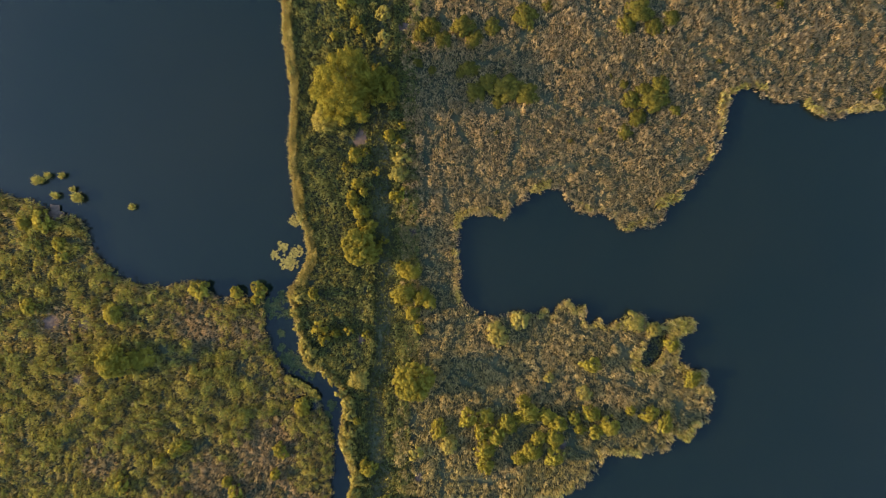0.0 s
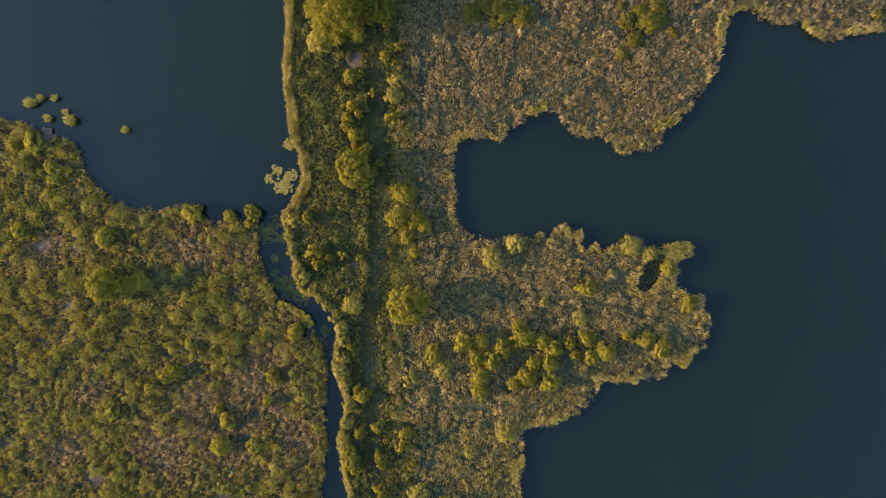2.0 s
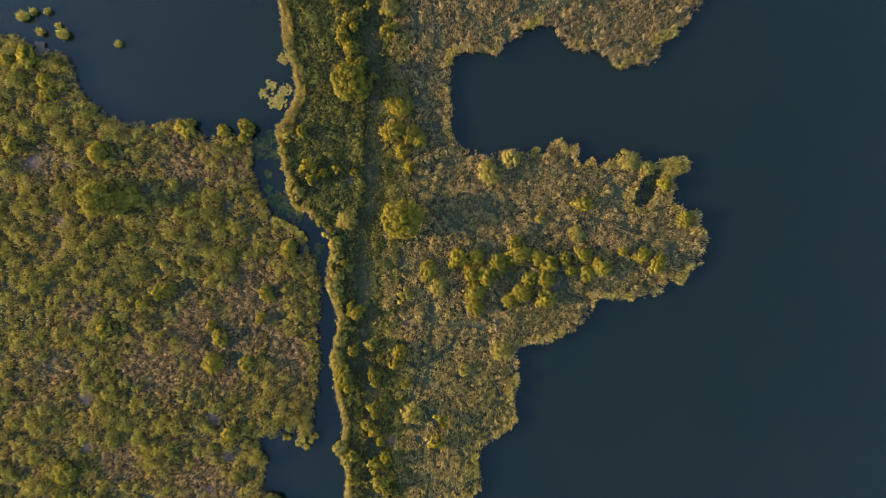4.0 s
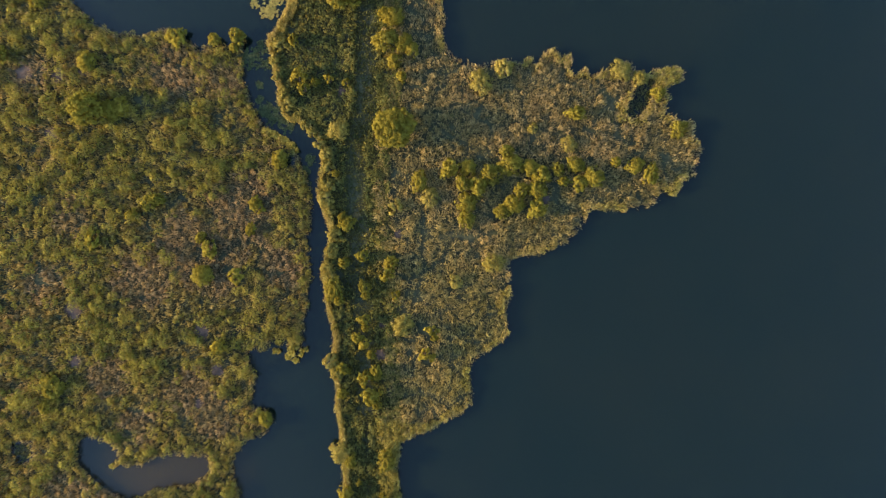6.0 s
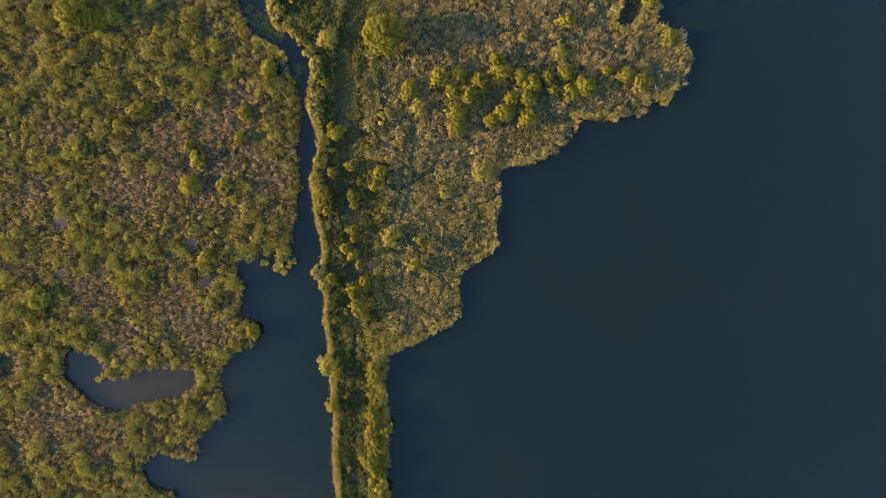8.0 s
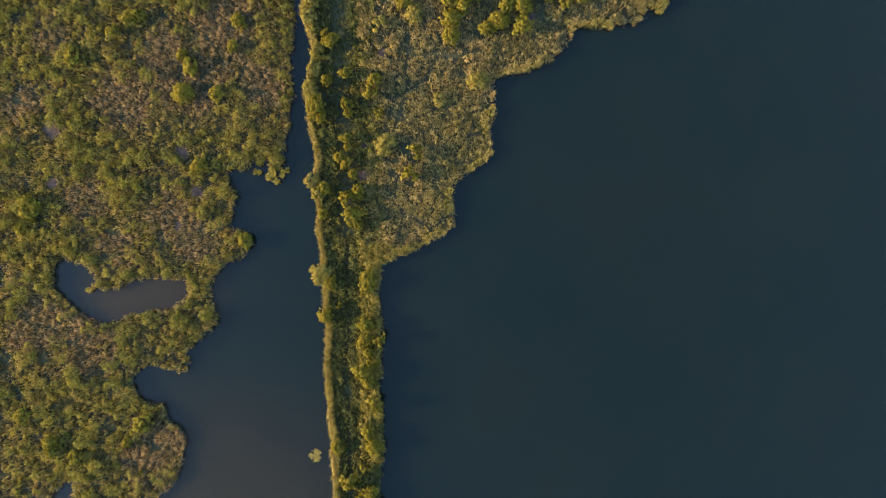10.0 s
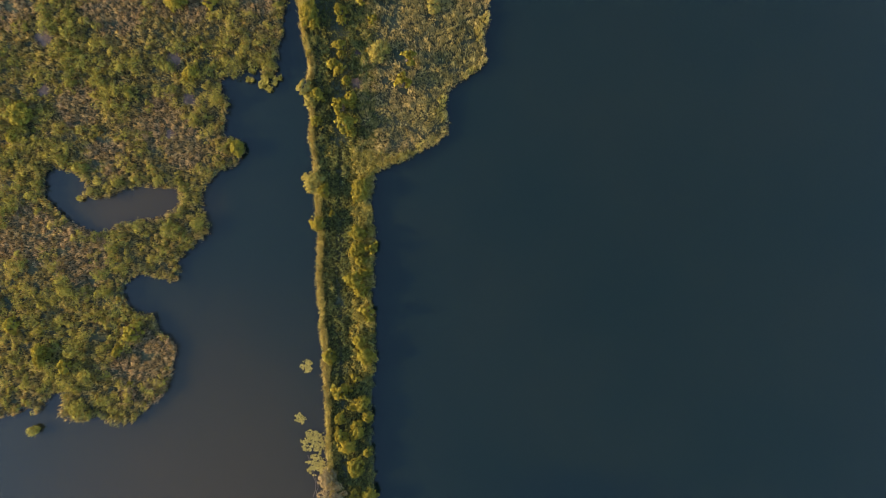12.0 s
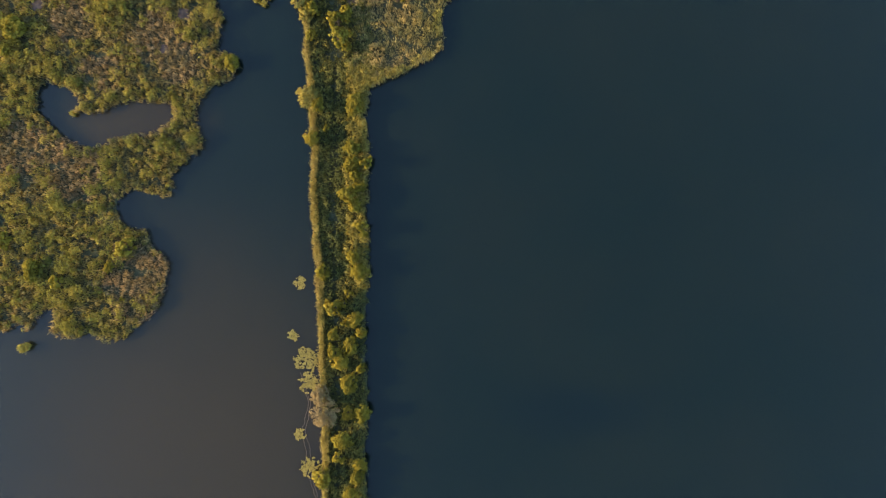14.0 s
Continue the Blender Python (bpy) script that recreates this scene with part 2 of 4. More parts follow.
HEADLAND = [(46.2, -23.4), (44.2, -24.4), (43.7, -25.6), (44.1, -27.3), (43.5, -29.1), (44.4, -30.9), (46.8, -32.4), (49.4, -32.6), (49.1, -34.4),
    (48.6, -35.3), (50.3, -35.7), (51, -37.3), (50.4, -39.1), (50.1, -41.5), (49.3, -43.3), (47.6, -44.1), (46.8, -45.7), (46.2, -47),
    (45.3, -46.9), (43.7, -45.3), (42.5, -46.3), (42.1, -48.3), (40.7, -49.4), (37.8, -49.1), (36, -50), (31.3, -50.1), (28.3, -50), (27.6, -52.6),
    (26, -54.4), (24.5, -56.3), (23.8, -57.5), (22.4, -57.3), (20.2, -59), (14.9, -59.9), (12.5, -61.2), (12, -64.3), (12.4, -68.5), (11.5, -71.6),
    (12.1, -76.5)]
SOUTH_SHORE = [(12.3, -76.7), (9.5, -79.2), (5.4, -82.3), (4, -85.3), (4.8, -90.6), (3.3, -93.1), (-0.9, -95.4), (-4.4, -97.5), (-9.2, -99.9),
    (-10.7, -101.9), (-10.6, -109.2), (-9.7, -117.4), (-10, -123.3), (-9.2, -131.5), (-8.5, -138.6), (-8.9, -145.7), (-8.8, -155.2), (-8, -164.7),
    (-7.8, -169.5), (-8.1, -176.7), (-7.3, -185.6)]
MARSH_NORTH = [(-102.4, 5.4), (-97.2, 3.9), (-92.2, 1.9), (-86.6, 0.2), (-83.5, -2.2), (-82.3, -6.5), (-78.6, -10.8), (-74.9, -13.9), (-69.3, -14.9),
    (-63, -14), (-58.2, -13.6), (-56.5, -15.7), (-54.3, -17.5), (-51.8, -17.3), (-49.3, -16.3), (-47.1, -17.5), (-45.8, -14.5), (-44.3, -15.3),
    (-44.7, -19.3), (-44.7, -23.6), (-43.5, -27.3), (-42, -30.4), (-40.2, -33.7), (-35.9, -36.9), (-33.6, -38.5), (-31.6, -42.5), (-30.1, -48),
    (-30.1, -52.8), (-30.5, -57.7), (-30.1, -65.1), (-30.4, -72.5)]
MARSH_CREEK = [(-31.2, -73.8), (-31.4, -78.6), (-32.2, -81), (-34.2, -81.1), (-35.3, -79), (-38.1, -78.9), (-39.9, -80.6), (-43.2, -82.2),
    (-41.7, -86.1), (-41.6, -88.5), (-42.2, -93.2), (-41, -94.4), (-38.7, -94.7), (-38, -97.2), (-39.7, -99.9), (-42.8, -100.8), (-43.9, -102.4),
    (-46.2, -104.6), (-46.6, -107.1), (-45.8, -110.1), (-45, -112.2), (-45.8, -114.8), (-47.6, -115.8), (-48.2, -117.4), (-49.7, -117.6),
    (-50.7, -119), (-51.5, -120.8), (-50.8, -123)]
MARSH_SOUTH = [(-52.1, -124.4), (-54.3, -124), (-57.4, -123.1), (-59.8, -122.9), (-61.6, -124.8), (-63.1, -126.7), (-61.5, -130.3),
    (-59.3, -131.7), (-56.5, -131.7), (-55.7, -133.5), (-54, -135.8), (-51.8, -137.5), (-51.3, -139.6), (-51.7, -142.1), (-52.4, -145.1),
    (-53.8, -148.3), (-56.2, -150.8), (-58.9, -153.4), (-61.1, -155), (-65.4, -155.3), (-67.3, -154.3), (-67.9, -153), (-69.1, -154.8),
    (-73.5, -155.1), (-76.4, -154.5), (-75.8, -152.2), (-76.1, -149.4), (-77.9, -149.8), (-80.4, -152.4), (-81.2, -154.5), (-83.5, -153.1),
    (-85.4, -153.8), (-87.2, -154.8)]
POOL = [(-79.7, -102.2), (-77.5, -101.5), (-74, -103), (-72.5, -105.2), (-72.9, -107.2), (-71.2, -107.9), (-66.5, -107.3), (-63.7, -106.1),
    (-59, -105), (-55.2, -105.1), (-52.3, -105.8), (-52.3, -108.3), (-53.3, -109.6), (-55.8, -110.9), (-58.9, -111.4), (-63.7, -111.8),
    (-66.4, -113.5), (-68.7, -114.2), (-71.1, -114.2), (-73.4, -112.9), (-75.9, -111), (-79, -108.4), (-80.3, -106)]
TRACK_LINE = [(-18, 70), (-18, 45.8), (-18.8, 34.1), (-19.3, 22.3), (-18.9, 10.4), (-18.5, -1.6), (-18.5, -11.2), (-18.3, -21), (-18.6, -30.8),
    (-20.2, -33.3), (-20.8, -43), (-20.4, -52.7), (-19.2, -60.1), (-19.8, -64.9), (-18.4, -68.4), (-18.2, -78), (-17.6, -87.6), (-17.4, -97.3),
    (-17.2, -104.5), (-16.8, -116.7), (-17.3, -117.6), (-16.3, -135.4), (-15.2, -153.1), (-14.2, -167.4), (-13.4, -185.3), (-12.9, -200)]

DIKE_SHRUBS = [(-26.3, 35.7, 1.4), (-28.8, 38.3, 1.8), (-26.2, 45.1, 2.7), (-24.1, 41, 2.4), (-23, 39.4, 1.9), (-24.3, 13.3, 3.1),
    (-26.6, 10.7, 1.2), (-22, 14, 1.2), (-24, 7.4, 2.4), (-25, 5, 1.9), (-22.6, 5.6, 2.2), (-23.2, 1.4, 2.9), (-25.4, 3.3, 1.7), (-23.3, -1, 1.9),
    (-21.4, -1.8, 2.7), (-19.7, -6.4, 1.9), (-17.1, 17.5, 2.4), (-15, 16.6, 1.7), (-14.4, 19.7, 1.2), (-19.9, 9.8, 1.2), (-15.4, 5, 1.9),
    (-18.5, -4.6, 1.4)]
DIKE_SHRUBS_MID = [(-12.9, -11.1, 4.1), (-14.5, -10.5, 2.9), (-14.1, -16.1, 4.1), (-10.5, -16.5, 3.6), (-8.8, -17.8, 2.9), (-12.4, -20.2, 2.9),
    (-10.6, -23.3, 1.9), (-28.9, -24.7, 1.8), (-32.3, -23.5, 1.9), (-25.9, -24.1, 1.4), (-33.4, -16.1, 2.7), (-31.4, -26, 1.4), (-22.2, -24.7, 1.2),
    (-24.4, -43.6, 1.7), (-21.7, -54, 2.9), (-23.1, -52.7, 1.7), (-22.4, -62.3, 2.4), (-24.5, -67.7, 3.6), (-18.2, -67.4, 2.4), (-17.8, -69.1, 1.9),
    (-23.4, -70.3, 2.4), (-18.6, -61.1, 2.2), (-12.5, -62.1, 2.7), (-13.3, -64.3, 1.9), (-11.5, -69, 1.4)]
DIKE_SHRUBS_SOUTH = [(-18.1, -74.5, 2.2), (-17.8, -76.1, 1.7), (-19.3, -78.3, 2.2), (-17.8, -79.5, 2.2), (-16.5, -81.7, 1.9), (-3.6, -76.7, 1.9),
    (-15, -85.5, 2.4), (-17.3, -86, 1.7), (-4.7, -81.6, 1.9), (-22.3, -84.6, 2.4), (-15.4, -85.1, 2.4), (-17.5, -87, 1.9), (-16.4, -90.1, 3.1),
    (-15, -92.3, 2.2), (-22.5, -90.1, 2.2), (-20.6, -104.5, 2.4), (-21.6, -111.3, 3.1), (-12.9, -104.1, 3.4), (-13.1, -113.3, 2.7),
    (-13, -116.3, 2.7), (-10.1, -116, 1.7), (-13.5, -123.2, 3.1), (-10.9, -121.2, 1.9), (-18.7, -109.2, 0.8)]
BANK_SHRUBS = [(-37.6, -20.3, 2.4), (-37.1, -23.2, 2.2), (-36.5, -16.9, 2.4), (-35.6, -26.8, 2.2), (-34.6, -28.9, 2.2), (-32.9, -31.6, 1.6),
    (-31.1, -33.4, 1.7), (-29.6, -35.2, 1.7), (-28, -37.2, 1.9), (-26.5, -39.4, 2.4), (-26.1, -42.4, 2.4), (-26.1, -46, 2.4), (-26.7, -49, 2.9),
    (-25.4, -51.5, 1.9), (-24.6, -56.2, 2.9), (-25.3, -59.9, 2.9), (-25.9, -63.6, 2.9), (-25.3, -66.2, 2.9), (-24.5, -69.4, 2.4), (-24.7, -73, 1.4),
    (-24.2, -76.1, 1.3)]
DIKE_SHRUBS_END = [(-13.5, -113.5, 2.2), (-13.6, -117, 2.4), (-12.2, -118.9, 2.2), (-11.9, -121.6, 1.9), (-12.1, -125.2, 2.7), (-10.6, -129.8, 1.9),
    (-11.8, -135.8, 2.4), (-10.5, -138.9, 3.4), (-18.3, -139.3, 2.7), (-12.6, -143.5, 1.3), (-13.7, -145.3, 1.3), (-16, -146.3, 1.9),
    (-14.8, -147.2, 1.3), (-13.3, -149.5, 1.3), (-11.3, -148.8, 2.9), (-15.8, -151.9, 2.2), (-9.8, -151.4, 2.4), (-12, -154.3, 2.9),
    (-15.6, -155.7, 2.4), (-14, -157.6, 3.4), (-9.6, -159, 2.2), (-12, -162.3, 3.4), (-9.1, -168.3, 3.4), (-13.1, -174.1, 3.6), (-11.8, -168.7, 2.2),
    (-9.1, -179, 3.1), (-9.7, -181.8, 2.7), (-16.5, -182.1, 3.1), (-10.9, -185.4, 3.1), (-13.7, -177.9, 1.4)]
HEADLAND_SHRUBS = [(25.3, -31, 2.9), (11.2, -38.7, 2.7), (12.2, -41.6, 3.6), (-0.3, -42.6, 3.1), (3.3, -42.3, 3.1), (8.1, -43.6, 3.9),
    (5.7, -45.9, 3.1), (16.3, -42.1, 3.1), (17.9, -46.5, 3.4), (18.7, -43, 2.7), (22, -42.3, 2.7), (25.7, -41.3, 2.9), (26.4, -44.7, 2.4),
    (29.4, -43.7, 3.9), (37.8, -41.2, 2.7), (40.5, -42.9, 3.1), (33.8, -40.4, 1.9), (-6.8, -44.9, 2.9), (2.2, -45.6, 2.7), (3.1, -49.1, 3.6),
    (3.2, -52.7, 3.1), (12.9, -49.5, 3.6), (14.4, -46.6, 2.7), (10.5, -51.1, 2.7), (18, -50.7, 2.9), (23.1, -44.7, 2.2), (46.3, -33.8, 2.8), (42.2, -26.4, 2.0)]
NORTH_SHRUBS = [(-8.7, 40, 4.3), (-10.5, 38.4, 3.1), (-1.6, 39.9, 4.3), (0.5, 37.2, 4.1), (4.4, 39.9, 3.6), (-5.8, 37.3, 2.7), (-8.2, 31, 1.7),
    (-11.1, 32.6, 1.9), (11.2, 41.8, 3.6), (15.8, 43.9, 2.9), (31.8, 39.8, 4.3), (34.4, 42.6, 3.6), (37.6, 39.5, 3.6), (41, 41.1, 3.6),
    (40.1, 38.3, 1), (69.3, 35.1, 1), (5.3, 18, 1.1), (26.9, 18.5, 1.1), (28.9, 29.6, 1)]
NORTH_SHRUBS_EAST = [(35.7, 26.5, 3.9), (33.2, 24.6, 3.9), (37.7, 24.3, 3.4), (34.4, 20.8, 3.9), (32, 18.1, 3.1), (39.1, 27.5, 2.9),
    (31.6, 27.7, 2.4), (42.1, 22.4, 2.2), (51, 32.2, 1.2), (83.2, 25.4, 2.9), (86.5, 26, 2.9), (62.8, 43.6, 1.9), (20.8, 16.2, 1.1)]
SHADED_SHRUBS = [(-0.5, 31.2, 4.3), (3.6, 28.3, 4.3), (7.7, 27.1, 3.9), (11.5, 26, 3.4), (5.7, 24.6, 2.9), (1, 26.5, 3.1), (-2.2, 30.3, 2.7),
    (-19.1, 30.9, 3.6), (-17, 26.3, 3.1)]
MARSH_SHRUBS = [(-81.4, -41.3, 2.2), (-89.3, -5.5, 2.9), (-88.8, -7.9, 2.4), (-77.7, -20.8, 3.9), (-92.7, -0.7, 2.7), (-97.1, -1.1, 3.1),
    (-96.6, -19.2, 3.1), (-58.4, -15.6, 2.2), (-57.3, -14.1, 1.7), (-50.4, -15.9, 2.4), (-46, -14.5, 1.7), (-45, -15.7, 1.7), (-46.3, -17.5, 1.7),
    (-36.4, -41.3, 2.9), (-64.3, -50.5, 1.9), (-42.4, -55.6, 2.4), (-41.1, -50.8, 1.7), (-76.6, -58.5, 2.2), (-72.8, -30.8, 4.1),
    (-70.5, -30.1, 3.6), (-67.9, -52.8, 1.7)]
MARSH_SHRUBS_SOUTH = [(-62.6, -49.6, 2.9), (-41.6, -50.2, 1.7), (-36.3, -40.4, 2.7), (-53.2, -57.5, 2.2), (-51.1, -60.1, 2.2), (-45.6, -65.4, 2.2),
    (-87.5, -95, 2.4), (-85.6, -90.3, 4.3), (-49.1, -80.8, 3.1), (-52.7, -65.6, 4.1), (-39, -96.2, 3.1), (-80.4, -140.4, 3.1), (-80.4, -142.6, 2.4),
    (-86.7, -135, 2.2), (-60.4, -135.8, 2.4), (-63.7, -139.9, 2.2), (-61, -146.4, 1.1), (-74.7, -143.6, 1.7)]
SALLOWS = [(-30.6, 20.7, 5.1), (-15.3, 9.7, 3.4), (-14.5, 12.5, 2.2), (-18.2, 42.7, 2.7), (-18.5, 37.5, 2.2), (5.6, -24.5, 4.3), (10.5, -21.4, 3.1),
    (34.3, -21.7, 3.4), (38.4, -23.3, 2.7), (16.6, -33.6, 1.7), (24.1, -37, 3.1), (9.1, -61.9, 3.4), (1, -65.8, 2.2), (-23.8, -34.7, 3.9),
    (-9.6, -75.3, 3.6), (-25.3, -83.4, 2.9), (-23.6, -85.5, 2.4), (-11.6, -50.7, 1.9), (-4.6, -48.4, 3.4), (-22.4, -102.9, 4.1), (-9.8, -75, 2.7),
    (-17.7, -165.1, 3.9), (-16.8, -168.5, 5.5)]
BARE = [(-23.3, 16.9, 2.9), (-12.5, -3.1, 2.2), (-14.3, 40.1, 2.2), (-23.6, -26, 1.7), (-92.4, -23, 3.3), (-84.9, -23.3, 2.4), (-79, -22.5, 1.9),
    (-86.4, -35.8, 2.6), (-81.7, -73.6, 3.6), (-53.4, -77.6, 3.0), (-90.7, 1.3, 2.6), (-14.4, -75.5, 1.4), (-14.6, -82, 2.4), (19.6, -48.5, 1.9),
    (-11.3, -56.3, 1.4), (-81.2, -85, 2.4), (-50, -86, 2.6), (-53.7, -93.6, 2.0)]
LILIES = [(-42.3, -7.9, 1.4), (-40.7, -6.1, 1.7), (-39.2, -9.5, 2.7), (-37.6, -7.1, 1.8), (-38.1, -0.6, 1.7), (-23.5, -141.7, 1.8),
    (-24.5, -152.9, 1.6), (-21.4, -157.9, 3.6), (-20.9, -162.8, 2.9), (-22.3, -173.8, 1.7), (-20, -180.7, 2.9)]
# the last patch fills the hole cut for shade behind the spit
CREEK_LILIES = [(-43.1, -19.6, 4.1), (-40.7, -17.2, 2.7), (-39.5, -20.8, 2.7), (-37.6, -31.7, 4.3), (-35.2, -33.5, 3.1), (-41.3, -25.1, 1.7),
    (-41.1, -28.1, 1.7), (-39.9, -30.1, 2.9), (-31.3, -45.6, 2.2), (-30, -40.7, 2.2), (-31.2, -43, 1.9), (-30.4, -48.2, 1.7), (-35.3, -39.9, 2.4)]
TUSSOCKS = [(-94.1, 8.3, 2.4), (-92, 9.3, 1.2), (-88.9, 9.3, 1.1), (-90.4, 5, 1.4), (-85.4, 4.5, 2.4), (-86.5, 6.3, 0.7), (-73.3, 2.5, 1.1),
    (-72.9, -107.7, 1), (-36.6, -79.8, 1), (-37.4, -81.6, 0.6), (-36.6, -81.7, 0.7), (-33.7, -81.9, 1.2), (-34.3, -82.8, 1), (-32.8, -83.5, 1.1),
    (-32.8, -80.7, 1), (-31.8, -82.3, 0.6), (-31.5, -81.4, 0.5), (-30.6, -81.1, 0.5), (-33.8, -80.7, 0.7), (-82.1, -157.9, 2.2),
    (-81.4, -157.4, 1.4), (-39.5, -34.8, 1.7), (-38.1, -35.4, 1.7), (-36.9, -36, 1.7), (-35.6, -36.7, 1.7), (-34.2, -37.7, 1.7), (-33.3, -38.8, 1.4)]
TREES = [(-25.5, 26.5, 14.2, 15.5), (-23.4, -6.2, 7.7, 7.8), (-11.9, -34.4, 8.4, 9.4), (-77, -30.8, 7.2, 8.2), (-19.1, 27.2, 7.5, 9)]
STRAND = [(-18.6, -187.1), (-19.8, -183.5), (-21, -180.5), (-20.8, -177.5), (-21.4, -175.5), (-22.1, -173.3), (-21.4, -170.5), (-20.7, -167.3),
    (-21.5, -164.3), (-22.7, -160.7)]
SEDGE_LAWNS = [(-44.8, -51.2, 8), (-51, -62.4, 9), (-66.5, -66, 7), (-57, -59, 7.5), (-82.3, -54.3, 4.5), (-36, -63.3, 5), (-59.4, -22.1, 6),
    (-48.3, -24.5, 4.6), (-55, -91.5, 6), (-67.3, -99, 4.5), (-57.4, -142.8, 8.5), (-72.5, -119.7, 7), (-83.7, -115.2, 6.5), (-50.5, -96.2, 5), (-90.5, -23, 4),
    (-88, -69, 5), (-74, -88, 5)]
THICKETS = [(-93.3, -35, 9), (-81.9, -34, 8), (-93.5, -46.5, 8), (-70, -44.2, 8), (-59, -38, 8), (-50, -41.5, 6), (-65.9, -54, 6), (-38.7, -74, 6),
    (-96.4, -4, 6), (-82, -9, 6), (-53.3, -31.8, 6), (-84, -63, 7), (-44.5, -88, 5), (-63.2, -88, 6), (-68.7, -128, 7), (-86.1, -125, 7), (-72, -146, 5),
    (-50, -111, 5), (-93, -92, 6), (-40, -43, 4)]
RUNS = [
    [(20.6, 44.1), (13.6, 40.1), (7.8, 36.7), (3.3, 33.9)],
    [(9.6, 23.9), (9.9, 16.2), (8.2, 11.5)],
    [(20.3, 11.1), (12.6, 10.0), (7.9, 6.8), (4.4, 5.0)],
    [(-9.7, 18.7), (-9.2, 10.4), (-9.8, 2.6)],
    [(-15.9, 29.2), (-9.4, 32.3)],
    [(47.8, 33.4), (53.6, 31.3)],
    [(53.0, 31.6), (47.9, 27.4)],
    [(4.8, 43.7), (7.2, 38.5)],
    [(11.9, 28.0), (15.4, 32.4)],
    [(-11.5, -42.9), (-13.5, -45.9), (-12.1, -49.2)],
    [(-6.1, -52.5), (-5.7, -64.6), (-7.9, -70.8)],
    [(-2.1, -34.3), (3.9, -38.1)],
    [(-15.2, -57.5), (-10.4, -55.0)],
    [(9.5, -55.2), (1.7, -57.2)],
]


def smooth(points, steps=4):
    """A closed Catmull-Rom outline through the control points."""
    p = np.array(points, float)
    a, b, c, d = np.roll(p, 1, 0), p, np.roll(p, -1, 0), np.roll(p, -2, 0)
    out = []
    for s in np.arange(steps) / steps:
        out.append(0.5 * (2 * b + (c - a) * s + (2 * a - 5 * b + 4 * c - d) * s * s + (3 * b - a - 3 * c + d) * s ** 3))
    return np.stack(out, 1).reshape(-1, 2)


EAST = smooth([(-60, 2600), (-52, 1200), (-46, 400), (-43, 160), (-41.5, 90), (-40.5, 62)] + DIKE_WEST_NORTH + DIKE_WEST_SOUTH + [(-16.3, -195), (-15.8, -206), (-15, -225), (-13.5, -265), (-10, -360), (-6, -600), (-3, -1300), (0, -2600), (16, -2600), (13, -1300), (9, -600), (3, -360), (-2.5, -265), (-5.5, -225), (-6.7, -206), (-7, -195)]
              + SOUTH_SHORE[::-1] + HEADLAND[::-1] + BAY[::-1] + NORTH_SHORE[::-1] + [(92, 24), (105, 24), (140, 30), (220, 60), (450, 130), (1100, 220), (2600, 300), (2600, 2600)])
MARSH = smooth([(-2600, 40), (-1000, 40), (-400, 30), (-200, 20), (-140, 13), (-115, 8)] + MARSH_NORTH + MARSH_CREEK + MARSH_SOUTH + [(-96, -156), (-112, -157), (-145, -162), (-220, -170), (-450, -195), (-1000, -230), (-2600, -300)])
# only the first is a pool; the other three stand in for shaded growth
POOLS_AND_SHADE_HOLES = [smooth(POOL), smooth([(-95.2, -104.2), (-91.8, -103.8), (-91.4, -106.4), (-93.6, -107.6)]),
         smooth([(-37.2, -38.9), (-35.2, -38.7), (-33.6, -40.1), (-34.5, -41.2), (-36.9, -40.3)]),
         smooth([(41.3, -23.4), (40.9, -26.4), (39.7, -29.0), (38.4, -30.8), (36.6, -31.0), (36.2, -29.2), (37.6, -26.2), (38.4, -24.0)])]


def inside(poly, x, y):
    hit = np.zeros(x.shape, bool)
    for (x0, y0), (x1, y1) in zip(poly, np.roll(poly, -1, 0)):
        if y0 != y1:
            hit ^= ((y0 > y) != (y1 > y)) & (x < (x1 - x0) * (y - y0) / (y1 - y0) + x0)
    return hit


def edge_distance(poly, x, y):
    best = np.full(x.shape, 1e9)
    for a, b in zip(poly, np.roll(poly, -1, 0)):
        d = b - a
        s = np.clip(((x - a[0]) * d[0] + (y - a[1]) * d[1]) / max(d @ d, 1e-9), 0, 1)
        np.minimum(best, (x - a[0] - s * d[0]) ** 2 + (y - a[1] - s * d[1]) ** 2, out=best)
    return np.sqrt(best)


def signed(poly, x, y):
    return np.where(inside(poly, x, y), 1, -1) * edge_distance(poly, x, y)


def shore(x, y):
    """Metres inland from the nearest bank, over the east land and over the west marsh; minus over water."""
    e, m = signed(EAST, x, y), signed(MARSH, x, y)
    for p in POOLS_AND_SHADE_HOLES:
        s = -signed(p, x, y) - 0.5
        e, m = np.minimum(e, s), np.minimum(m, s)
    return e, m


# a fine grid of the plan, to look things up in
GX, GY, STEP = -112.0, -205.0, 0.5
gx, gy = np.meshgrid(GX + STEP * np.arange(430), GY + STEP * np.arange(550))
G_EAST, G_MARSH = shore(gx, gy)


def lookup(g, x, y):
    u, v = np.clip((x - GX) / STEP, 0, g.shape[1] - 1.001), np.clip((y - GY) / STEP, 0, g.shape[0] - 1.001)
    i, j = u.astype(int), v.astype(int)
    s, t = u - i, v - j
    return (g[j, i] * (1 - s) + g[j, i + 1] * s) * (1 - t) + (g[j + 1, i] * (1 - s) + g[j + 1, i + 1] * s) * t


def hashed(i, j, seed):
    h = (i.astype(np.int64) * 374761393 + j.astype(np.int64) * 668265263 + seed * 974711) & 0xFFFFFFFF
    h = ((h ^ (h >> 13)) * 1274126177) & 0xFFFFFFFF
    return ((h ^ (h >> 16)) & 0xFFFFFF) / float(0xFFFFFF)


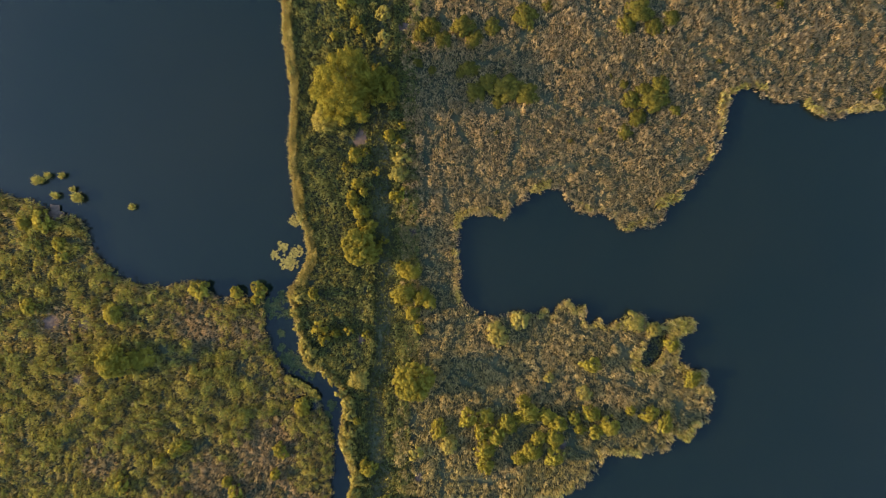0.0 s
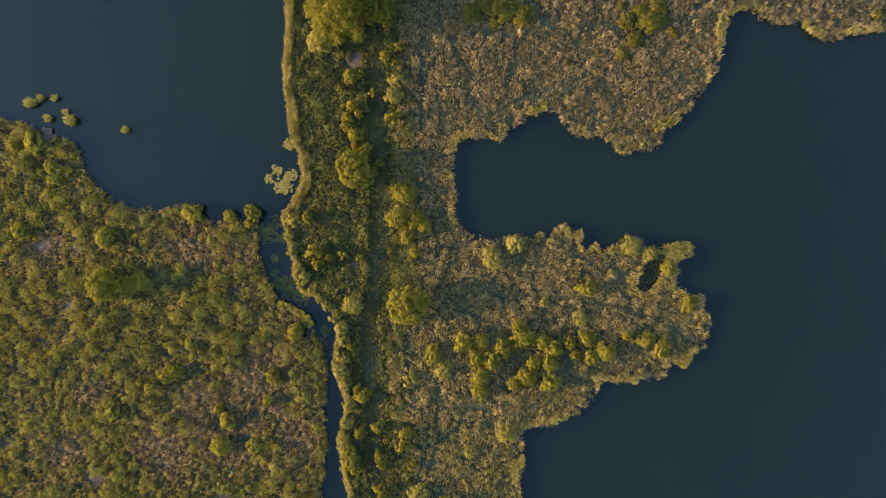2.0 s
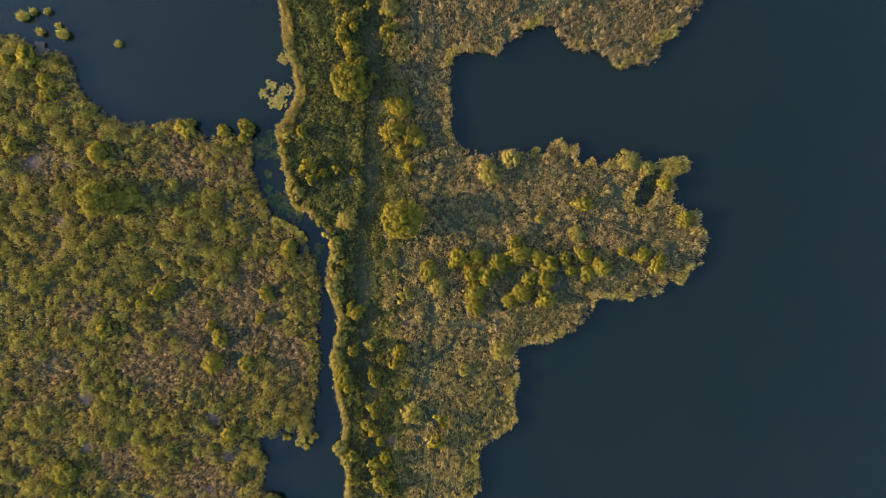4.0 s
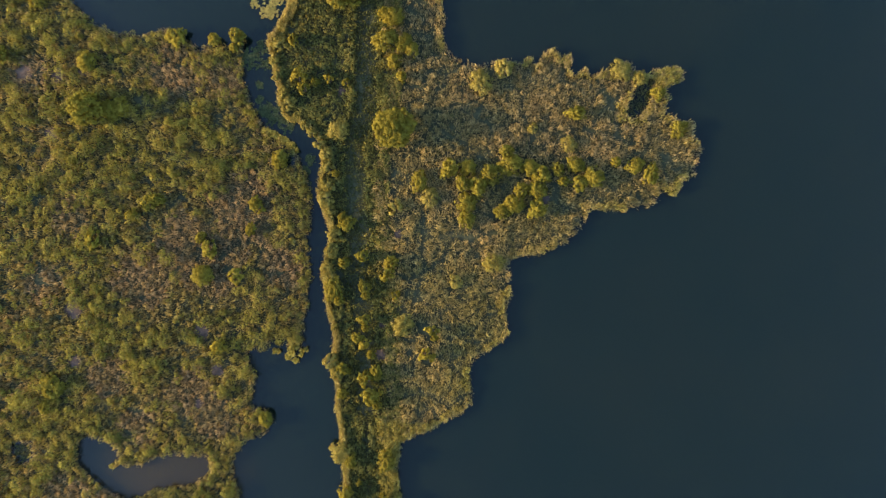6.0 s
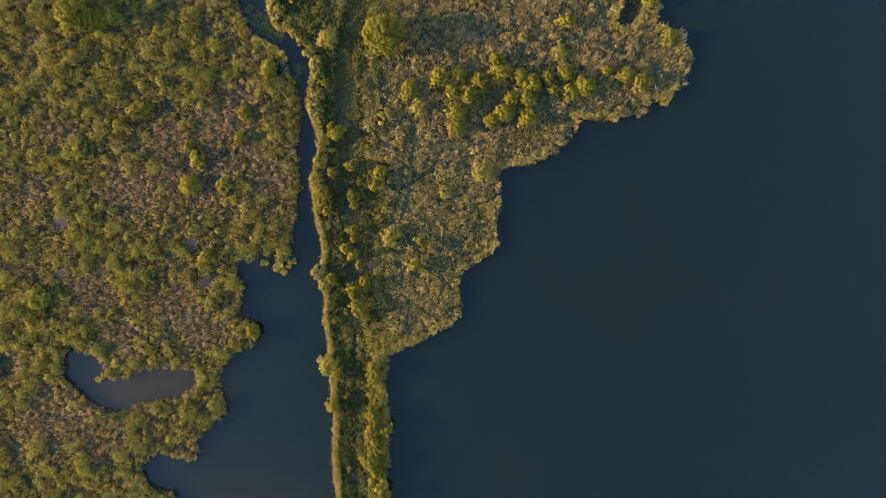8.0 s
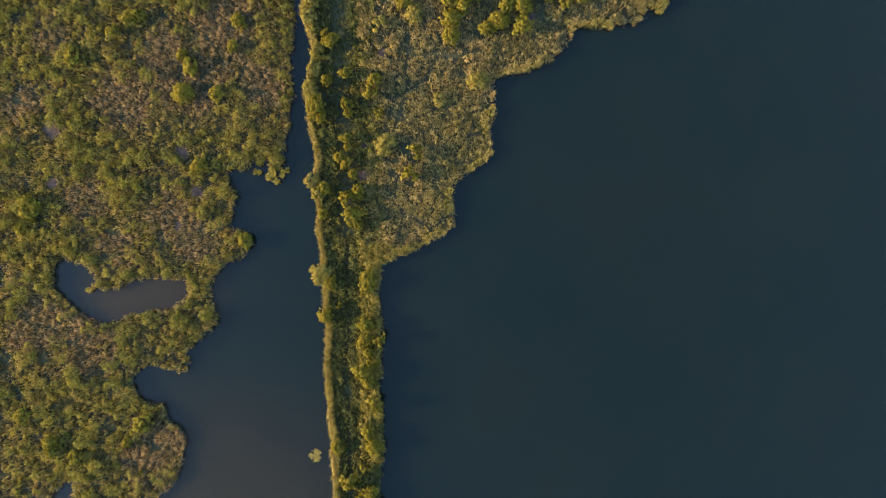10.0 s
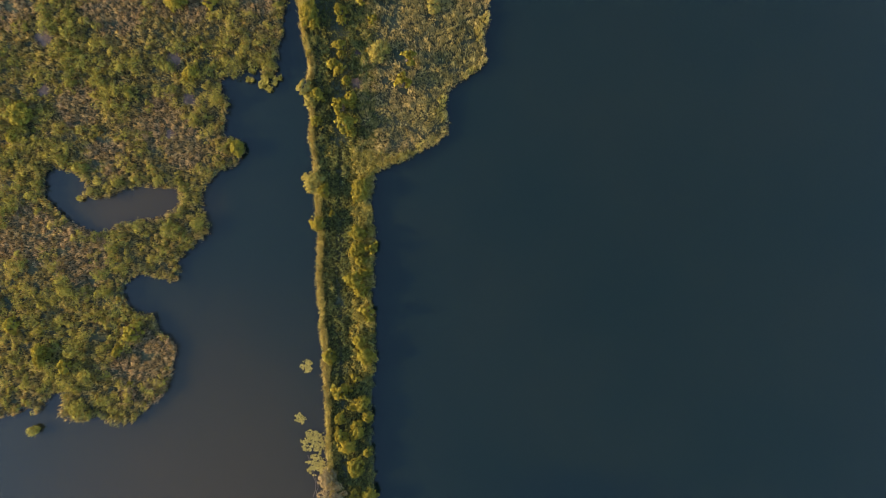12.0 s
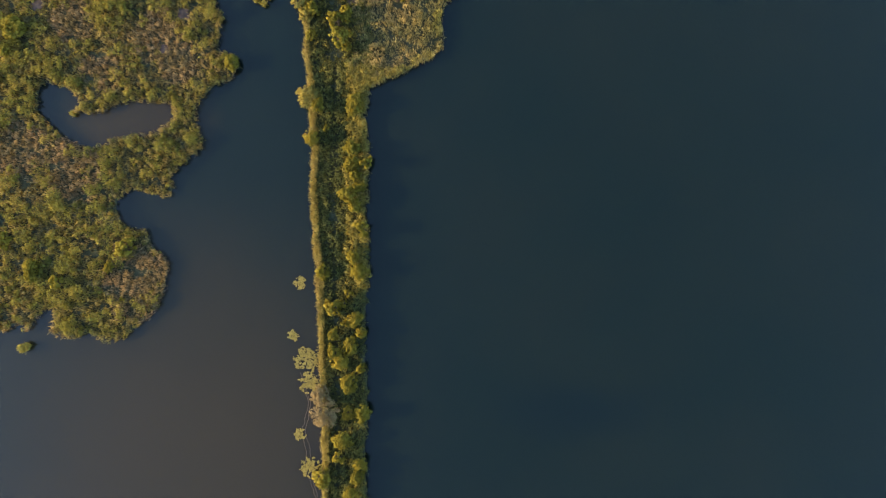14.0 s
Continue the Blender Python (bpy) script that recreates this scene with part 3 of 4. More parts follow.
def vnoise(x, y, seed=0):
    i, j = np.floor(x), np.floor(y)
    s, t = x - i, y - j
    s, t = s * s * (3 - 2 * s), t * t * (3 - 2 * t)
    a, b, c, d = hashed(i, j, seed), hashed(i + 1, j, seed), hashed(i, j + 1, seed), hashed(i + 1, j + 1, seed)
    return (a * (1 - s) + b * s) * (1 - t) + (c * (1 - s) + d * s) * t


def fbm(x, y, size, seed=0, octaves=3):
    out, amp, tot = 0, 1.0, 0
    for k in range(octaves):
        out = out + amp * vnoise(x / size * 2 ** k, y / size * 2 ** k, seed + k)
        tot += amp
        amp *= 0.55
    return out / tot


def cracks(x, y, size, seed):
    """0 on the winding runs between the reed stands, rising to 1 inside them."""
    x, y = x + 2.5 * (fbm(x, y, 5, seed + 50) - 0.5), y + 2.5 * (fbm(x, y, 5, seed + 60) - 0.5)
    u, v = x / size, y / size
    i, j = np.floor(u), np.floor(v)
    f1, f2 = np.full(x.shape, 9.0), np.full(x.shape, 9.0)
    for a in (-1, 0, 1):
        for b in (-1, 0, 1):
            d = np.hypot(i + a + hashed(i + a, j + b, seed) - u, j + b + hashed(i + a, j + b, seed + 1) - v)
            f2 = np.minimum(f2, np.maximum(f1, d))
            f1 = np.minimum(f1, d)
    return np.clip((f2 - f1) * size / 1.3, 0, 1)


rng = np.random.default_rng(7)
TRACK = np.array(TRACK_LINE)


def track_offset(x, y):
    """Metres east of the middle of the grass track along the dike."""
    return x - np.interp(-y, -TRACK[:, 1], TRACK[:, 0])


# ---- ground and water ----
def mesh_object(name, verts, faces, mat, parent=None, label="", smooth_faces=False, normals=None):
    """verts: n x 3; faces: m x 3 or m x 4; normals: n x 3, so that a plant shades as one soft body."""
    me = bpy.data.meshes.new(name)
    verts, faces = np.asarray(verts, np.float32), np.asarray(faces, np.int32)
    n, k = faces.shape
    me.vertices.add(len(verts))
    me.vertices.foreach_set("co", verts.ravel())
    me.loops.add(n * k)
    me.loops.foreach_set("vertex_index", faces.ravel())
    me.polygons.add(n)
    me.polygons.foreach_set("loop_start", np.arange(0, n * k, k, dtype=np.int32))
    if smooth_faces:
        me.polygons.foreach_set("use_smooth", np.ones(n, bool))
    me.update(calc_edges=True)
    if normals is not None:
        me.polygons.foreach_set("use_smooth", np.ones(n, bool))
        me.normals_split_custom_set_from_vertices(np.asarray(normals, np.float32))
    me.materials.append(mat)
    ob = new(name, me)
    if parent:
        ob.parent = parent
    return tagged(ob, label) if label else ob


def land_height(e, m, x, y):
    s = np.maximum(e, m)
    up = np.clip((s + 0.8) / 1.6, 0, 1)
    up = up * up * (3 - 2 * up)
    return -1.0 + up * (1.35 + 0.25 * (fbm(x, y, 4, 5) - 0.5))


def axis(lo, hi, step, far):
    mid = np.arange(lo, hi + step / 2, step)
    out = [5, 15, 40, 100, 250, 600, 1200, far]
    return np.r_[[lo - o for o in out[::-1]], mid, [hi + o for o in out]]


def build_ground():
    ax, ay = axis(-112, 102, 1.1, 2400), axis(-205, 68, 1.1, 2400)
    x, y = np.meshgrid(ax, ay)
    e, m = shore(x, y)
    z = land_height(e, m, x, y)
    w = len(ax)
    i = (np.arange(len(ay) - 1)[:, None] * w + np.arange(w - 1)[None]).ravel()
    g = mesh_object("ground", np.c_[x.ravel(), y.ravel(), z.ravel()], np.c_[i, i + 1, i + w + 1, i + w], SOIL, smooth_faces=True)
    tagged(g, "dark wet peat ground and lake bed of the marsh", "ground", kind="structure")
    s = 2500.0
    k = np.linspace(-s, s, 21)
    x, y = np.meshgrid(k, k)
    i = (np.arange(20)[:, None] * 21 + np.arange(20)[None]).ravel()
    g = mesh_object("water", np.c_[x.ravel(), y.ravel(), 0 * x.ravel()], np.c_[i, i + 1, i + 22, i + 21], WATER)
    tagged(g, "still dark blue lake water with brown silt in the shallows", "water", kind="structure")


build_ground()


# ---- plants that nobody could count ----
def blades(x, y, z, h, count, lean, width, g=rng, slope=None, loose=0.35):
    """Tufts of folded pointed blades: count of them at each place, h high, leaning out by the share lean; slope: the way the top of the stand rises
    there (n x 2), so that the stand shades as one rolling body, with loose as the share of each blade's own turn."""
    own = np.repeat(np.arange(len(x)), count)
    x, y, z, h = (np.repeat(a, count) for a in (x, y, z, h))
    k = len(x)
    a = g.uniform(0, 2 * np.pi, k)
    h = h * g.uniform(0.65, 1.1, k)
    out = h * lean * g.uniform(0.25, 1.2, k)
    wv = width * g.uniform(0.6, 1.4, k)
    ca, sa = np.cos(a), np.sin(a)
    bx, by = x + 0.2 * g.normal(size=k), y + 0.2 * g.normal(size=k)
    mx, my, mz = bx + ca * out * 0.45, by + sa * out * 0.45, z + h * 0.75
    base = np.c_[bx, by, z - 0.05]
    left = np.c_[mx - sa * wv, my + ca * wv, mz]
    right = np.c_[mx + sa * wv, my - ca * wv, mz]
    tip = np.c_[bx + ca * out, by + sa * out, z + h * g.uniform(0.85, 1.05, k)]
    v = np.stack([base, right, tip, left], 1).reshape(-1, 3)
    if slope is None:
        return v, np.arange(4 * k).reshape(-1, 4), None
    body = np.c_[-slope, np.ones(len(slope))]
    body /= np.linalg.norm(body, axis=1)[:, None]
    return v, *facing_up(v, body[own] + loose * np.c_[ca, sa, 0 * ca] + 0.5 * loose * g.normal(size=(k, 3)))


def rise(top, x, y, d=0.3):
    """How the height top(x, y) climbs to the east and to the north."""
    return np.c_[top(x + d, y) - top(x - d, y), top(x, y + d) - top(x, y - d)] / (2 * d)


def facing_up(v, nrm):
    """Faces of four-cornered leaves, wound so that their upper side is their front, and a soft normal for each corner."""
    q = v.reshape(-1, 4, 3)
    up = np.cross(q[:, 1] - q[:, 3], q[:, 2] - q[:, 0])[:, 2] > 0
    f = np.arange(len(v)).reshape(-1, 4)
    f[~up] = f[~up][:, ::-1]
    nrm = nrm.copy()
    nrm[:, 2] = np.maximum(nrm[:, 2], 0.12)
    nrm /= np.linalg.norm(nrm, axis=1)[:, None]
    return f, np.repeat(nrm, 4, 0)


def leaves(c, r, count, size, flat=0.75, seed=3, hub=None, body=0.5):
    """Clouds of small leaf sprays over lumpy domes: centres c (n x 3), radii r, count sprays on each; hub: the middle of the plant each dome belongs to."""
    g = np.random.default_rng(seed)
    idx = np.repeat(np.arange(len(c)), count)
    k = len(idx)
    d = g.normal(size=(k, 3))
    d[:, 2] = np.abs(d[:, 2]) * 0.95 - 0.3
    d /= np.linalg.norm(d, axis=1)[:, None]
    p = c[idx] + d * (r[idx] * g.uniform(0.5, 1.15, k))[:, None] * np.array([1, 1, flat])
    nrm = d + 0.75 * g.normal(size=(k, 3))
    nrm /= np.linalg.norm(nrm, axis=1)[:, None]
    t = np.cross(nrm, g.normal(size=(k, 3)))
    t /= np.linalg.norm(t, axis=1)[:, None]
    b = np.cross(nrm, t)
    s = size * g.uniform(0.6, 1.4, k)
    t, b = t * s[:, None], b * (s * 0.6)[:, None]
    v = np.stack([p - t, p - b * 0.9 + nrm * 0.04, p + t, p + b], 1).reshape(-1, 3)
    soft = d + 0.28 * nrm * np.sign(np.sum(nrm * d, 1))[:, None]
    if hub is not None:
        out = p - hub[idx]
        soft = soft + body * out / np.maximum(np.linalg.norm(out, axis=1), 0.05)[:, None]
    return v, *facing_up(v, soft)


def scatter(x0, x1, y0, y1, step):
    x, y = np.meshgrid(np.arange(x0, x1, step), np.arange(y0, y1, step))
    x, y = x.ravel(), y.ravel()
    x, y = x + rng.uniform(-0.6, 0.6, x.shape) * step, y + rng.uniform(-0.6, 0.6, y.shape) * step
    bare = np.zeros(x.shape, bool)
    for bx, by, d in BARE:
        bare |= np.hypot(x - bx, y - by) < d * (0.22 + 0.5 * fbm(x, y, 1.0, 91))
    return x[~bare], y[~bare]


def ragged(x, y, seed):
    return 1.2 * (fbm(x, y, 2.2, seed) - 0.5)


def run_distance(x, y):
    """Metres to the nearest of the long dark runs that wind through the reed."""
    best = np.full(x.shape, 1e9)
    x, y = x + 1.2 * (fbm(x, y, 2.5, 95) - 0.5), y + 1.2 * (fbm(x, y, 2.5, 96) - 0.5)
    for line in RUNS:
        p = np.array(line)
        for a, b in zip(p[:-1], p[1:]):
            d = b - a
            s = np.clip(((x - a[0]) * d[0] + (y - a[1]) * d[1]) / (d @ d), 0, 1)
            np.minimum(best, np.hypot(x - a[0] - s * d[0], y - a[1] - s * d[1]), out=best)
    return best


def stuff(name, v, f, nrm, mat, label, category):
    return tagged(mesh_object(name, v, f, mat, normals=nrm), label, category, kind="stuff")


def seams(x, y):
    """0 on the thin winding seams and runs that part the reed stands, 1 inside the stands."""
    s = np.minimum(cracks(x, y, 2.9, 8) / 0.36, cracks(x, y, 8.0, 3) / 0.5)
    s = np.maximum(s, np.clip((0.38 - fbm(x, y, 9, 86)) * 9, 0, 1))
    return np.clip(s, 0, 1) * np.clip((run_distance(x, y) - 0.28) / 0.25, 0, 1)


def plant_east():
    # tall reed over the land east of the dike
    x, y = scatter(-40, 101, -125, 66, 0.37)
    e = lookup(G_EAST, x, y) + ragged(x, y, 9)
    t = track_offset(x, y)
    clear = seams(x, y)
    reach = 4.2 + 4.5 * (fbm(x, y, 7, 77) - 0.5)
    keep = (e > -0.4) & (t > reach) & (clear > rng.uniform(0.4, 0.95, x.shape))
    x, y, clear = x[keep], y[keep], clear[keep]

    def top(x, y):
        mound = np.clip((fbm(x, y, 2.8, 21) - 0.3) / 0.4, 0, 1)
        tuft = np.clip(cracks(x, y, 1.3, 29) * 1.9, 0, 1)
        return 0.75 + 0.6 * mound + 0.5 * (tuft - 0.45)

    h = top(x, y) + 0.12 * rng.uniform(-1, 1, x.shape)
    v, f, nrm = blades(x, y, 0.15 + 0 * x, h, 7, 0.42, 0.05, slope=1.2 * rise(top, x, y), loose=0.26)
    stuff("reed_bed", v, f, nrm, REED, "tall tan and olive reed bed with dark runs", "reeds")
    # herbs and low sedge on the dike
    x, y = scatter(-42, 4, -192, 66, 0.5)
    e, t = lookup(G_EAST, x, y) + ragged(x, y, 12), track_offset(x, y)
    keep = (e > 0.2) & (t < 7.5) & (np.abs(t) > np.where(y < -95, -0.3, 1.6) + 1.4 * fbm(x, y, 4, 31)) & (fbm(x, y, 2.5, 36) > 0.24)
    x, y = x[keep], y[keep]

    def top(x, y):
        return 0.3 + 1.5 * fbm(x, y, 1.8, 40) ** 2

    h = top(x, y) + 0.4 * rng.uniform(0, 1, x.shape)
    v, f, nrm = blades(x, y, 0.22 + 0 * x, h, 11, 0.5, 0.07, slope=0.9 * rise(top, x, y), loose=0.45)
    stuff("dike_herbs", v, f, nrm, HERB, "rank green nettles and sedge along the dike", "herbs")
    # bright reed fringe at the dike's west bank
    x, y = scatter(-42, -15, -192, 66, 0.27)
    e = lookup(G_EAST, x, y)
    width = np.where(y > -14, 1.75, 1.15) + np.where(y > -14, 1.8, 1.1) * (fbm(x, y, 6, 51) - 0.5) - 0.3 * ((y < -14) & (y > -72))
    keep = (e > 0.7 * ragged(x, y, 14)) & (e < width) & (track_offset(x, y) < -2)
    x, y = x[keep], y[keep]
    
    def top(x, y):
        return 1.1 + 1.0 * fbm(x, y, 1.5, 55)

    # the added 1.3 is no real slope: it tilts normals sunward to brighten the strip
    v, f, nrm = blades(x, y, 0.05 + 0 * x, top(x, y), 14, 0.22, 0.04, slope=0.8 * rise(top, x, y) + [1.3, 0], loose=0.28)
    stuff("reed_fringe", v, f, nrm, FRINGE, "pale straw-coloured reed fringe along the dike's bank", "reeds")
    # short grass of the track
    x, y = scatter(-40, 2, -192, 66, 0.42)
    t = track_offset(x, y)
    rut = np.minimum(np.abs(t - 0.85), np.abs(t + 0.85))
    keep = (np.abs(t) < 3.6) & (rut > rng.uniform(-0.15, 0.3, t.shape)) & (lookup(G_EAST, x, y) > 0.3)
    x, y = x[keep], y[keep]
    v, f, nrm = blades(x, y, 0.22 + 0 * x, 0.15 + 0.5 * rng.uniform(0, 1, x.shape) * fbm(x, y, 2, 37) * 2, 8, 0.9, 0.09)
    stuff("track_grass", v, f, nrm, GRASS, "short green grass on the rutted track, darkened for shrub shade", "grass")
    # taller, brighter reed along the lake shore
    x, y = scatter(-32, 101, -118, 66, 0.42)
    e = lookup(G_EAST, x, y) + 0.7 * ragged(x, y, 9)
    keep = (e > -0.3) & (e < 0.3 + 2.0 * fbm(x, y, 3, 58)) & (track_offset(x, y) > 5) & (fbm(x, y, 5, 59) > 0.46)
    x, y = x[keep], y[keep]
    v, f, nrm = blades(x, y, 0.05 + 0 * x, 0.9 + 1.2 * fbm(x, y, 1.6, 57), 9, 0.26, 0.05)
    stuff("shore_reeds", v, f, nrm, SHORE, "pale gold reed rim along the lake shore", "reeds")
    # low growth that fills the gaps between the reed stands
    x, y = scatter(-40, 101, -125, 66, 0.5)
    e, t = lookup(G_EAST, x, y), track_offset(x, y)
    keep = (e > 0.3) & (t > 2.6) & (seams(x, y) > 0.6)
    x, y = x[keep], y[keep]
    v, f, nrm = blades(x, y, 0.2 + 0 * x, 0.15 + 0.3 * rng.uniform(0, 1, x.shape), 4, 0.9, 0.08, slope=np.zeros((len(x), 2)), loose=0.6)
    stuff("low_sedge", v, f, nrm, HERB, "low olive sedge filling the gaps between the reeds", "sedge")
    # sedge in the headland's and the marsh's three small holes, cut to water for shade
    for pond in POOLS_AND_SHADE_HOLES[1:]:
        (x0, y0), (x1, y1) = pond.min(0), pond.max(0)
        x, y = scatter(x0, x1, y0, y1, 0.34)
        keep = inside(pond, x, y) & (fbm(x, y, 1.6, 98) > 0.42)
        x, y = x[keep], y[keep]
        v, f, nrm = blades(x, y, -0.05 + 0 * x, 0.25 + 0.4 * rng.uniform(0, 1, x.shape), 6, 0.6, 0.06, slope=np.zeros((len(x), 2)), loose=0.5)
        stuff("shade_hole_sedge", v, f, nrm, HERB, "sparse dark green sedge in a water hole cut for shade", "sedge")
    # leafy forbs dotted over the dike
    x, y = scatter(-42, 2, -192, 66, 0.95)
    e, t = lookup(G_EAST, x, y), track_offset(x, y)
    keep = (e > 0.8) & (np.abs(t) > 1.5) & (t < 8) & (fbm(x, y, 4, 43) > 0.5 + 0.14 * rng.uniform(-1, 1, x.shape))
    x, y = x[keep], y[keep]
    r = rng.uniform(0.2, 0.5, x.shape)
    v, f, nrm = leaves(np.c_[x, y, 0.5 + r], r, (30 * r).astype(int) + 8, 0.11)
    stuff("dike_forbs", v, f, nrm, SALLOW, "small golden leafy forbs dotted over the dike", "herbs")
    # leafy growth along the narrow south end of the dike, between its shrubs
    x, y = scatter(-26, 0, -192, -96, 0.9)
    t, e = track_offset(x, y), lookup(G_EAST, x, y)
    low = np.clip((-136 - y) / 8, 0, 1)
    keep = (t > 2.2 + 1.4 * fbm(x, y, 5, 33) + 0.8 * low) & (e > 0.2 + ragged(x, y, 34)) & (fbm(x, y, 3, 35) > 0.36 + 0.22 * low)
    x, y = x[keep], y[keep]
    r = rng.uniform(0.4, 0.95, x.shape)
    v, f, nrm = leaves(np.c_[x, y, 0.5 + 0.8 * r + 0.4 * fbm(x, y, 3, 39)], r, (75 * r).astype(int) + 14, 0.12)
    stuff("bank_scrub", v, f, nrm, SALLOW, "leafy low willow growth on the dike's east bank", "scrub")


def patches(spots, x, y, seed):
    """1 in the middle of the patches (x, y, radius), 0 well outside them, with a wandering edge."""
    out = np.zeros(x.shape)
    for bx, by, r in spots:
        out = np.maximum(out, np.exp(-((x - bx) ** 2 + (y - by) ** 2) / (r * r) * (0.5 + 1.0 * fbm(x, y, 6, seed))))
    return out


def wet_gaps(x, y):
    """1 in the dark wet gaps that wind between the thickets of the marsh, 0 elsewhere."""
    return (cracks(x, y, 5.0, 90) < 0.30 + 0.5 * (fbm(x, y, 2.5, 92) - 0.5)) & (fbm(x, y, 9, 91) > 0.46) & (lookup(G_MARSH, x, y) > 1.6)


def plant_marsh():
    # reed and sedge between the bushes
    x, y = scatter(-109, -28, -162, 9, 0.46)
    m = lookup(G_MARSH, x, y) + ragged(x, y, 15)
    gap = cracks(x, y, 3.6, 13)
    keep = (m > -0.1) & (gap > rng.uniform(-0.05, 0.25, x.shape)) & (fbm(x, y, 4, 16) > 0.13) & (~wet_gaps(x, y) | (rng.uniform(0, 1, x.shape) < 0.12))
    x, y = x[keep], y[keep]

    def top(x, y):
        tuft = np.clip(cracks(x, y, 1.7, 66) * 1.6, 0, 1)
        return 0.5 + 0.6 * fbm(x, y, 3.0, 61) + 0.75 * (tuft - 0.4)

    h = np.maximum(top(x, y) + 0.15 * rng.uniform(-1, 1, x.shape), 0.35)
    slope = 1.7 * rise(top, x, y)
    lawn = patches(SEDGE_LAWNS, x, y, 71) > 0.40 + 0.5 * (fbm(x, y, 2.0, 65) - 0.5)
    v, f, nrm = blades(x[~lawn], y[~lawn], 0.2 + 0 * x[~lawn], h[~lawn], 8, 0.45, 0.06, slope=slope[~lawn], loose=0.32)
    stuff("marsh_sedge", v, f, nrm, SEDGE, "yellow-brown sedge and reed of the marsh", "sedge")
    v, f, nrm = blades(x[lawn], y[lawn], 0.2 + 0 * x[lawn], 0.2 + 0.8 * h[lawn], 10, 0.5, 0.05, slope=slope[lawn], loose=0.32)
    stuff("sedge_lawn", v, f, nrm, LAWN, "low reddish-brown sedge lawns between the marsh scrub", "sedge")
    # low bushes in drifts, more of them along the banks: broad mounds of several domes, and small ones between
    x, y = scatter(-109, -28, -162, 9, 2.7)
    m = lookup(G_MARSH, x, y)
    thick = patches(THICKETS, x, y, 72)
    wood = fbm(x, y, 7, 70) + 0.02 - 0.4 * patches(SEDGE_LAWNS, x, y, 71) + 0.22 * thick + 0.4 * np.exp(-((m - 1.6) / 1.5) ** 2)
    keep = (m > 0.9) & ~wet_gaps(x, y) & (wood > 0.42 + 0.14 * rng.uniform(-1, 1, x.shape))
    x, y = np.repeat(x[keep], 8), np.repeat(y[keep], 8)
    big = np.repeat(rng.uniform(0.9, 2.1, keep.sum()) * (1 + 0.25 * thick[keep]), 8)
    a, q = rng.uniform(0, 2 * np.pi, x.shape), np.sqrt(rng.uniform(0, 1, x.shape))
    r1 = big * rng.uniform(0.26, 0.5, x.shape)
    c1 = np.c_[x + big * 0.85 * q * np.cos(a), y + big * 0.85 * q * np.sin(a), 0.4 + big * (0.95 - 0.55 * q ** 2)]
    hub1 = np.c_[x, y, 0.2 + 0 * x]
    x, y = scatter(-109, -28, -162, 9, 1.15)
    m = lookup(G_MARSH, x, y)
    wood = fbm(x, y, 5, 75) + 0.02 - 0.3 * patches(SEDGE_LAWNS, x, y, 71) + 0.1 * patches(THICKETS, x, y, 72) + 0.36 * np.exp(-((m - 0.8) / 1.0) ** 2)
    keep = (m > -0.2 + 2.0 * ragged(x, y, 76)) & ~wet_gaps(x, y) & (wood > 0.50 + 0.1 * rng.uniform(-1, 1, x.shape))
    x, y = x[keep], y[keep]
    r2 = rng.uniform(0.3, 0.75, x.shape)
    c2 = np.c_[x, y, 0.4 + r2 * 0.9]
    c, r, hub = np.r_[c1, c2], np.r_[r1, r2], np.r_[hub1, c2 - [0, 0, 0.3]]
    v, f, nrm = leaves(c, r, (52 * r ** 1.6).astype(int) + 11, 0.125, 0.85, 3, hub, 1.3)
    stuff("marsh_scrub", v, f, nrm, SCRUB, "dense low yellow-green willow scrub on the marsh", "scrub")


def plant_far():
    # the reed and scrub go on in the same way past the stretch that the flight looks down on
    for name, label, category, mat, box, land in (("far_reeds", "tan reed bed stretching away to the north", "reeds", REED, (-40, 200, 66, 150), EAST),
                                                  ("far_sedge", "yellow-brown sedge stretching away to the west", "sedge", SEDGE, (-200, -109, -170, 30), MARSH)):
        x, y = scatter(*box, 1.2)
        keep = inside(land, x, y) & (fbm(x, y, 6, 17) > 0.3)
        x, y = x[keep], y[keep]
        v, f, nrm = blades(x, y, 0.2 + 0 * x, 0.8 + 1.1 * fbm(x, y, 5, 18), 9, 0.75, 0.13, slope=np.zeros((len(x), 2)), loose=0.4)
        stuff(name, v, f, nrm, mat, label, category)


plant_east()
plant_marsh()
plant_far()


# ---- trees and shrubs ----
def tube(bm, a, b, ra, rb, sides=7):
    a, b = Vector(a), Vector(b)
    turn = (b - a).to_track_quat("Z", "Y")
    rings = []
    for p, r in ((a, ra), (b, rb)):
        rings.append([bm.verts.new(p + turn @ Vector((r * math.cos(2 * math.pi * k / sides), r * math.sin(2 * math.pi * k / sides), 0))) for k in range(sides)])
    for k in range(sides):
        bm.faces.new((rings[0][k], rings[0][(k + 1) % sides], rings[1][(k + 1) % sides], rings[1][k]))
    bm.faces.new(rings[1])


def part(name, bm, mat, parent, label=""):
    me = bpy.data.meshes.new(name)
    bm.to_mesh(me)
    bm.free()
    me.materials.append(mat)
    ob = new(name, me)
    ob.parent = parent
    return tagged(ob, label) if label else ob


